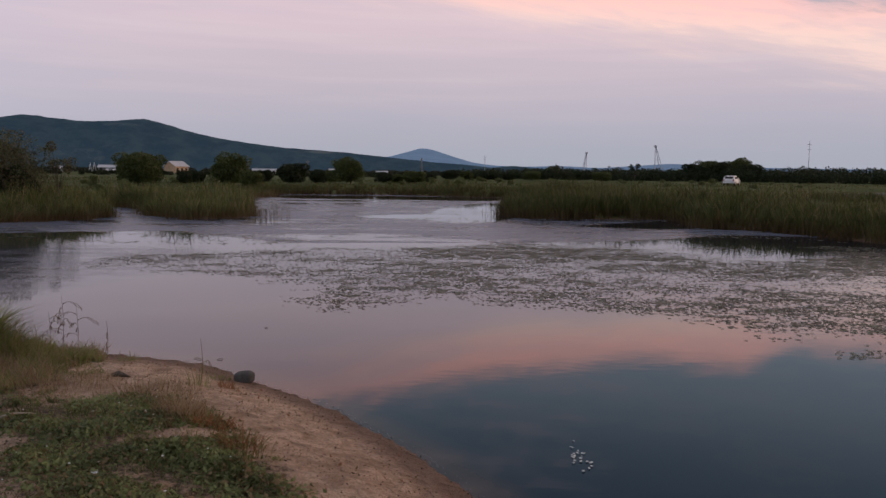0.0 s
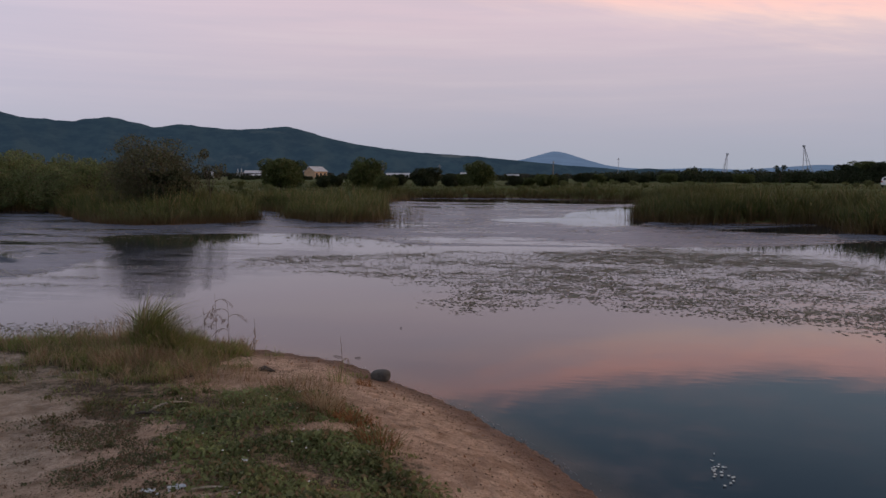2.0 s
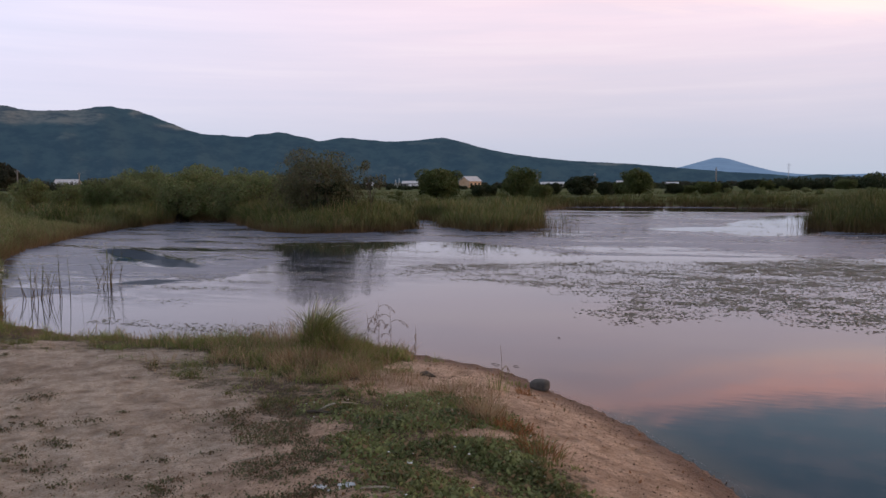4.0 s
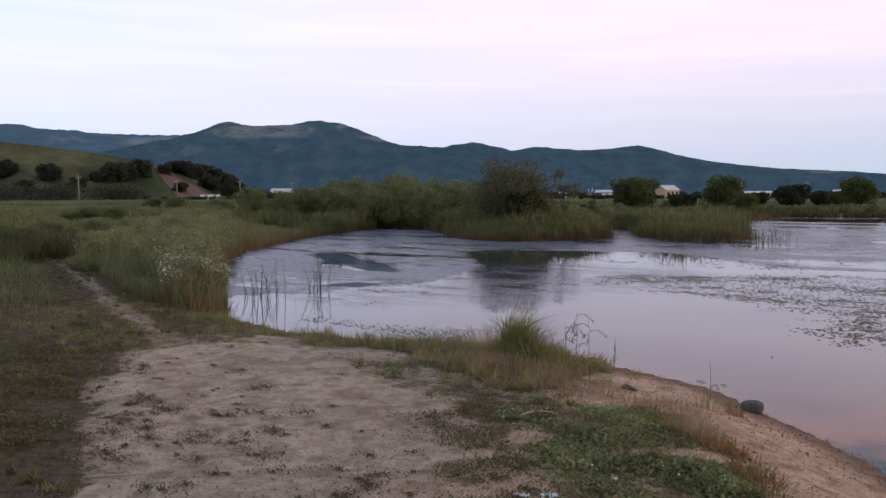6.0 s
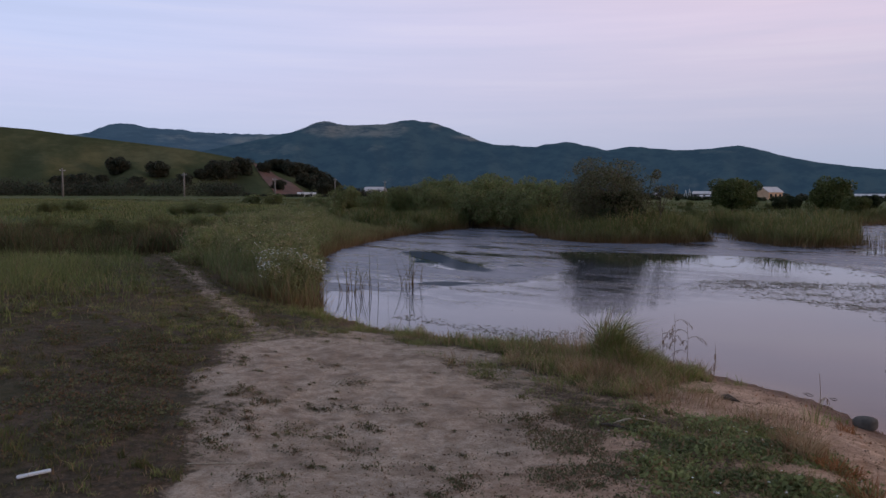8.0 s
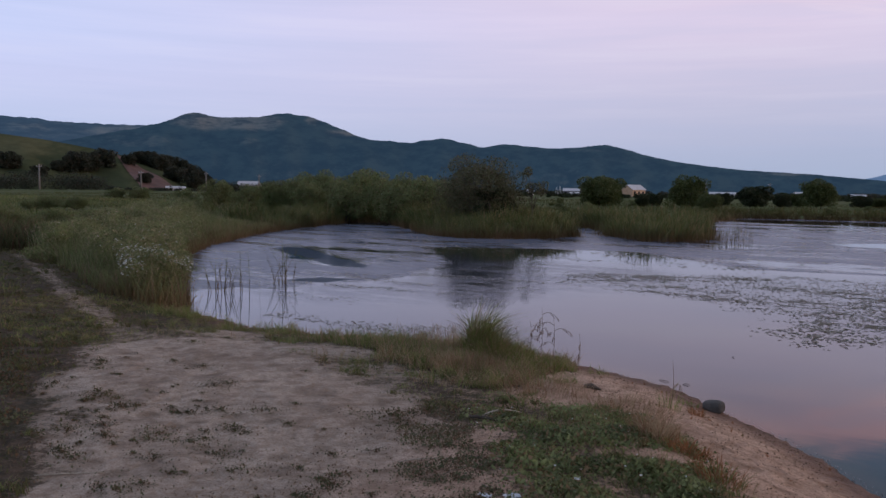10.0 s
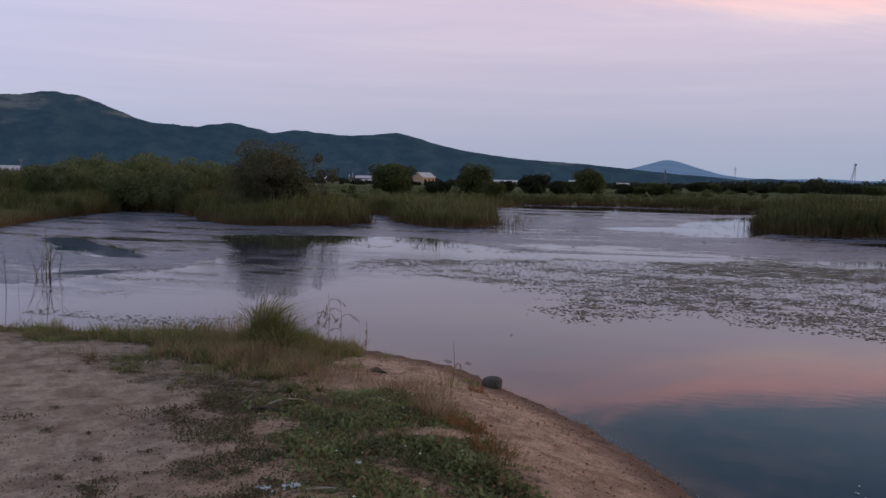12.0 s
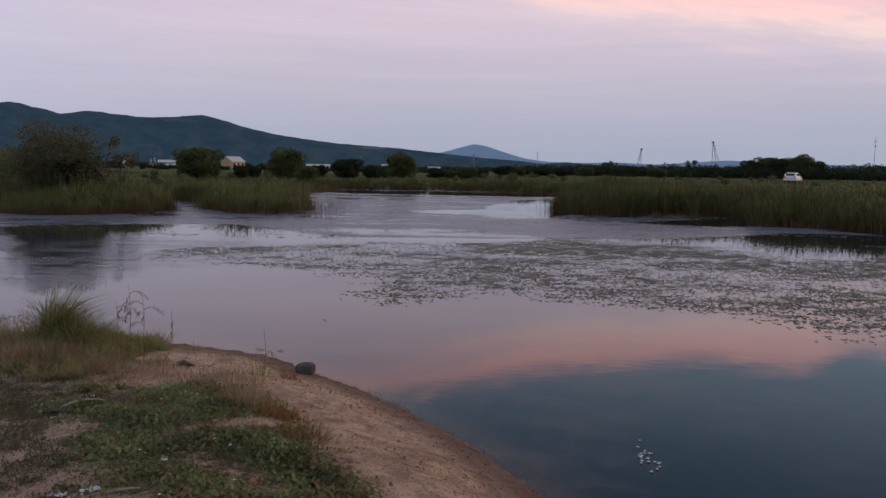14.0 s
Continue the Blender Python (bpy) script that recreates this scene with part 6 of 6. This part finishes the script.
hill_tree = make_tree("hill_tree", "dark rounded tree on the hillside", "tree", 8.0, 8.5, 5000, 0.42, M_LEAF_HILL, 131, 0.02, 16, 2, "trees on the hillside", 0.72)
x, y, z = hill_at(-63.8, 1.2)
put(hill_tree, x, y, 1.3, 0, 0.8, z - 0.5)
for az, el, s in ((-66.2, -0.1, 0.95), (-67.4, 0.2, 0.6), (-61.3, 1.0, 0.85), (-58.4, 0.9, 0.6), (-57.3, 0.9, 1.05), (-56.6, 1.0, 1.0), (-55.7, 1.25, 1.0),
                  (-59.6, 0.5, 0.6), (-62.6, 0.3, 0.6), (-64.8, 0.5, 0.5), (-53.2, 0.2, 0.55)):
    x, y, z = hill_at(az, el)
    again(hill_tree, x, y, s * 1.4, 53 * az, 0.8, z - 0.4)
for k, (az, el, s) in enumerate(((-54.2, 2.3, 0.8), (-53.6, 2.45, 0.9), (-52.9, 2.3, 1.1), (-52.2, 2.0, 1.2), (-51.5, 2.0, 1.25), (-50.8, 1.7, 1.2), (-50.2, 1.4, 1.1), (-49.7, 1.1, 1.05), (-49.1, 0.9, 0.9), (-51.2, 1.2, 1.1), (-50.0, 0.8, 0.9))):
    x, y, z = hill_at(az, el - 0.85)
    again(hill_tree, x, y, s * 1.15, 71 * k, 0.8, z - 0.6)


def earth_cut():
    """The bare red cutting at the hillside's end."""
    rows, cols = 14, 22
    verts, faces = [], []
    for i in range(rows):
        u = 0.04 + 0.86 * i / (rows - 1)
        for j in range(cols):
            f = j / (cols - 1)
            az = -55.0 + 1.9 * u + f * (0.7 + 2.9 * u)
            x, y, z = hill_point(az, u)
            k = 0.9985
            verts.append((x * k, y * k, z + 0.12 + 0.25 * noise.noise(Vector((x, y, z)) * 0.25)))
    for i in range(rows - 1):
        for j in range(cols - 1):
            a = i * cols + j
            faces.append((a, a + 1, a + cols + 1, a + cols))
    return tagged(new("earth_bank", mesh_from("earth_bank", verts, faces, M_EARTH)), "bare reddish earth cutting in the hillside", "earth bank", kind="structure")


earth_cut()


def power_pole(x, y, tall, turn=0.0):
    """A concrete pole with a crossarm and insulators."""
    root = new("power_pole")
    root.location = (x, y, float(ground_height(x, y)) - 0.3)
    root.rotation_euler = (0, 0, radians(turn))
    tagged(root, "pale concrete power pole with a short crossarm", "power pole", "poles along the road")
    part("pole", tube_bm([(0, 0, 0), (0, 0, tall * 0.5), (0, 0, tall + 0.3)], [0.30, 0.26, 0.20], 8), M_CONCRETE, root)
    part("crossarm", box_bm(-0.8, 0.8, -0.06, 0.06, tall - 0.55, tall - 0.4, 0.01), M_STEEL, root)
    for dx in (-0.7, 0.7, 0.0):
        part("insulator", tube_bm([(dx, 0, tall - 0.42), (dx, 0, tall - 0.3), (dx, 0, tall - 0.15)], [0.03, 0.07, 0.03], 6), M_WHITE_WALL, root)


for az, d, tall in ((-67.15, 255, 8.4), (-59.57, 285, 8.2), (-53.42, 300, 7.2), (-49.19, 340, 8.0), (-45.6, 400, 8.0), (-1.72, 330, 8.0), (-9.9, 360, 6.5), (-14.0, 360, 6.5)):
    power_pole(*at_polar(az, d), tall, -az)


def mast(x, y, tall, label, braced, lean=1):
    """A tall line support: a lattice of two legs, with a long raking strut where braced."""
    root = new("line_mast")
    root.location = (x, y, float(ground_height(x, y)) - 0.3)
    tagged(root, label, "mast", "masts beyond the marsh")
    if not braced:
        part("post", tube_bm([(0, 0, 0), (0, 0, tall)], [0.13, 0.08], 7), M_STEEL, root)
        part("crossarm", box_bm(-0.8, 0.8, -0.08, 0.08, tall * 0.9, tall * 0.9 + 0.15, 0.01), M_STEEL, root)
        part("crossarm", box_bm(-0.6, 0.6, -0.08, 0.08, tall * 0.78, tall * 0.78 + 0.15, 0.01), M_STEEL, root)
        return
    part("post", tube_bm([(0, 0, 0), (0, 0, tall)], [0.13, 0.10], 7), M_STEEL, root)
    part("strut", tube_bm([(lean * tall * 0.34, 0, 0), (lean * 0.25, 0, tall * 0.97)], [0.11, 0.09], 6), M_STEEL, root)
    part("strut", tube_bm([(lean * tall * 0.20, 0, 0), (lean * 0.15, 0, tall * 0.97)], [0.12, 0.12], 6), M_STEEL, root)
    for u in (0.35, 0.6, 0.8):
        part("tie", tube_bm([(0, 0, tall * u), (lean * tall * 0.34 * (1 - u), 0, tall * u)], [0.08, 0.08], 5), M_STEEL, root)
    part("head", box_bm(-0.45, 0.45, -0.2, 0.2, tall - 0.5, tall + 0.2, 0.04), M_STEEL, root)


mast(*at_polar(14.85, 300), 12.6, "tall steel line mast with a raking strut", True, 1)
mast(*at_polar(10.12, 330), 10.8, "steel line mast with a raking strut", True, -0.7)
mast(*at_polar(2.86, 380), 10.5, "slim steel mast on the horizon", False)
mast(*at_polar(24.68, 330), 15.6, "slim steel mast on the horizon", False)

# ---- buildings far off ----


def house(label, az, d, wide, deep, wall_h, roof_h, wall_mat, turn, windows=3, category="house", roof_mat=M_ROOF):
    x, y = at_polar(az, d)
    root = new("house" if category == "house" else "shed")
    root.matrix_world = pose(x, y, float(ground_height(x, y)) - 0.2, 0, 0, turn)
    tagged(root, label, category)
    w, e = wide / 2, deep / 2
    bm = bmesh.new()
    lo = [bm.verts.new(v) for v in ((-w, -e, 0), (w, -e, 0), (w, e, 0), (-w, e, 0))]
    hi = [bm.verts.new((v.co.x, v.co.y, wall_h)) for v in lo]
    ga, gb = bm.verts.new((-w, 0, wall_h + roof_h)), bm.verts.new((w, 0, wall_h + roof_h))
    bm.faces.new((lo[0], lo[1], hi[1], hi[0]))
    bm.faces.new((lo[2], lo[3], hi[3], hi[2]))
    bm.faces.new((lo[1], lo[2], hi[2], gb, hi[1]))
    bm.faces.new((lo[3], lo[0], hi[0], ga, hi[3]))
    part("wall", bm, wall_mat, root)
    for s in (-1, 1):
        bm = bmesh.new()
        o = 0.4
        k = roof_h / e
        a = [(-w - o, s * (e + o), wall_h - o * k), (w + o, s * (e + o), wall_h - o * k), (w + o, 0, wall_h + roof_h), (-w - o, 0, wall_h + roof_h)]
        lowv = [bm.verts.new(Vector(v) + Vector((0, 0, 0.06))) for v in a]
        topv = [bm.verts.new(Vector(v) + Vector((0, 0, 0.24))) for v in a]
        bm.faces.new(lowv)
        bm.faces.new(topv)
        for i in range(4):
            bm.faces.new((lowv[i], lowv[(i + 1) % 4], topv[(i + 1) % 4], topv[i]))
        bmesh.ops.recalc_face_normals(bm, faces=bm.faces[:])
        part("roof", bm, roof_mat, root, "sheet-metal roof slope")
    for i in range(windows):
        cx = -w + wide * (i + 0.5) / windows
        win = part("window", box_bm(cx - 0.55, cx + 0.55, -e - 0.06, -e + 0.05, wall_h * 0.38, wall_h * 0.38 + 1.3), M_WINDOW, root)
        part("frame", box_bm(cx - 0.65, cx + 0.65, -e - 0.10, -e - 0.065, wall_h * 0.38 - 0.15, wall_h * 0.38 - 0.03), M_WHITE_WALL, win)
    for cy in (-e * 0.4, e * 0.4):
        part("window", box_bm(w - 0.05, w + 0.06, cy - 0.5, cy + 0.5, wall_h * 0.38, wall_h * 0.38 + 1.3), M_WINDOW, root)
    return root


house("tan two-storey house with a pale roof", -18.85, 365, 7.5, 7.0, 3.4, 2.0, M_TAN_WALL, 62)
house("long white farm building with a pale roof", -12.9, 390, 11.0, 6.0, 1.9, 0.7, M_WHITE_WALL, 10, 5, "shed")
house("small white house among the trees", -8.0, 400, 5.0, 5.0, 2.2, 0.9, M_WHITE_WALL, 20, 2)
house("low white-roofed shed beyond the marsh", -4.6, 420, 6.0, 4.0, 1.6, 0.7, M_WHITE_WALL, 0, 2, "shed")
house("long low grey shed with a pale roof", -23.0, 380, 9.5, 6.0, 2.4, 1.0, M_GREY_WALL, 15, 4, "shed", M_ROOF)
house("low white shed beside the yard", -22.75, 368, 6.4, 3.0, 1.3, 0.4, M_WHITE_WALL, 15, 2, "shed")
house("small white hut at the marsh's edge", -26.1, 380, 2.8, 3.0, 2.0, 0.8, M_WHITE_WALL, 20, 1, "shed")
house("white-roofed barn below the hills", -46.3, 420, 10.5, 7.0, 2.6, 2.4, M_GREY_WALL, 25, 3, "barn")
house("low white wall-like shed by the road", -51.2, 300, 6.2, 3.0, 1.3, 0.4, M_WHITE_WALL, 50, 2, "shed")
mast(*at_polar(-26.12, 378), 6.2, "slim mast beside the white hut", False)


def spire(az, d, tall):
    x, y = at_polar(az, d)
    root = new("frame_mast")
    root.location = (x, y, float(ground_height(x, y)) - 0.2)
    tagged(root, "pale pointed timber frame in the yard", "frame", "frames in the yard")
    for s in (-1, 1):
        part("leg", tube_bm([(s * 0.9, 0, 0), (0, 0, tall)], [0.16, 0.1], 5), M_WHITE_WALL, root)
    part("tie", tube_bm([(-0.5, 0, tall * 0.45), (0.5, 0, tall * 0.45)], [0.08, 0.08], 5), M_WHITE_WALL, root)


spire(-24.25, 379, 4.4)
spire(-24.0, 379, 4.8)


def white_car(az, d, turn):
    """A small white estate car standing on the track beyond the reeds."""
    x, y = at_polar(az, d)
    root = new("car")
    root.matrix_world = pose(x, y, float(ground_height(x, y)), 0, 0, turn)
    tagged(root, "white car parked on the track beyond the reeds", "car")
    prof = [(-2.1, 0.35), (-2.15, 0.75), (-2.0, 0.98), (-1.55, 1.42), (-0.3, 1.50), (0.45, 1.42), (1.05, 0.98), (1.95, 0.85), (2.1, 0.55), (2.05, 0.35)]
    bm = bmesh.new()
    sides = []
    for s in (-1, 1):
        sides.append([bm.verts.new((px_, s * (0.84 - 0.16 * max(0, pz_ - 0.95) / 0.5), pz_)) for px_, pz_ in prof])
    bm.faces.new(sides[0])
    bm.faces.new(sides[1][::-1])
    for i in range(len(prof)):
        k = (i + 1) % len(prof)
        bm.faces.new((sides[0][k], sides[0][i], sides[1][i], sides[1][k]))
    bmesh.ops.recalc_face_normals(bm, faces=bm.faces[:])
    bmesh.ops.bevel(bm, geom=bm.edges[:], offset=0.05, segments=2, affect="EDGES")
    body = part("body", bm, M_CAR, root)
    for s in (-1, 1):
        for x0, x1 in ((-1.35, -0.55), (-0.45, 0.35)):
            part("window", box_bm(x0, x1, s * 0.775 - 0.03, s * 0.775 + 0.03, 1.02, 1.34, 0.02), M_WINDOW, body)
    bm = box_bm(-0.03, 0.03, -0.58, 0.58, -0.22, 0.22, 0.02)
    bmesh.ops.transform(bm, matrix=pose(-1.80, 0, 1.20, 0, 44, 0), verts=bm.verts[:])
    part("rear_window", bm, M_WINDOW, body)
    bm = box_bm(-0.03, 0.03, -0.6, 0.6, -0.3, 0.3, 0.02)
    bmesh.ops.transform(bm, matrix=pose(0.78, 0, 1.22, 0, -54, 0), verts=bm.verts[:])
    part("windscreen", bm, M_WINDOW, body)
    for s in (-1, 1):
        part("tail_light", box_bm(-2.17, -2.08, s * 0.68 - 0.09, s * 0.68 + 0.09, 0.72, 0.92, 0.02), M_RED, body)
    part("bumper", box_bm(-2.22, -2.05, -0.78, 0.78, 0.36, 0.56, 0.04), M_CAR, body)
    for wx in (-1.3, 1.3):
        for s in (-1, 1):
            wheel = part("wheel", tube_bm([(wx, s * 0.66, 0.3), (wx, s * 0.70, 0.3), (wx, s * 0.82, 0.3), (wx, s * 0.86, 0.3)], [0.27, 0.31, 0.31, 0.27], 16), M_TYRE, root)
            part("rim", tube_bm([(wx, s * 0.855, 0.3), (wx, s * 0.87, 0.3)], [0.19, 0.17], 12), M_STEEL, wheel)


white_car(19.95, 126, 58)
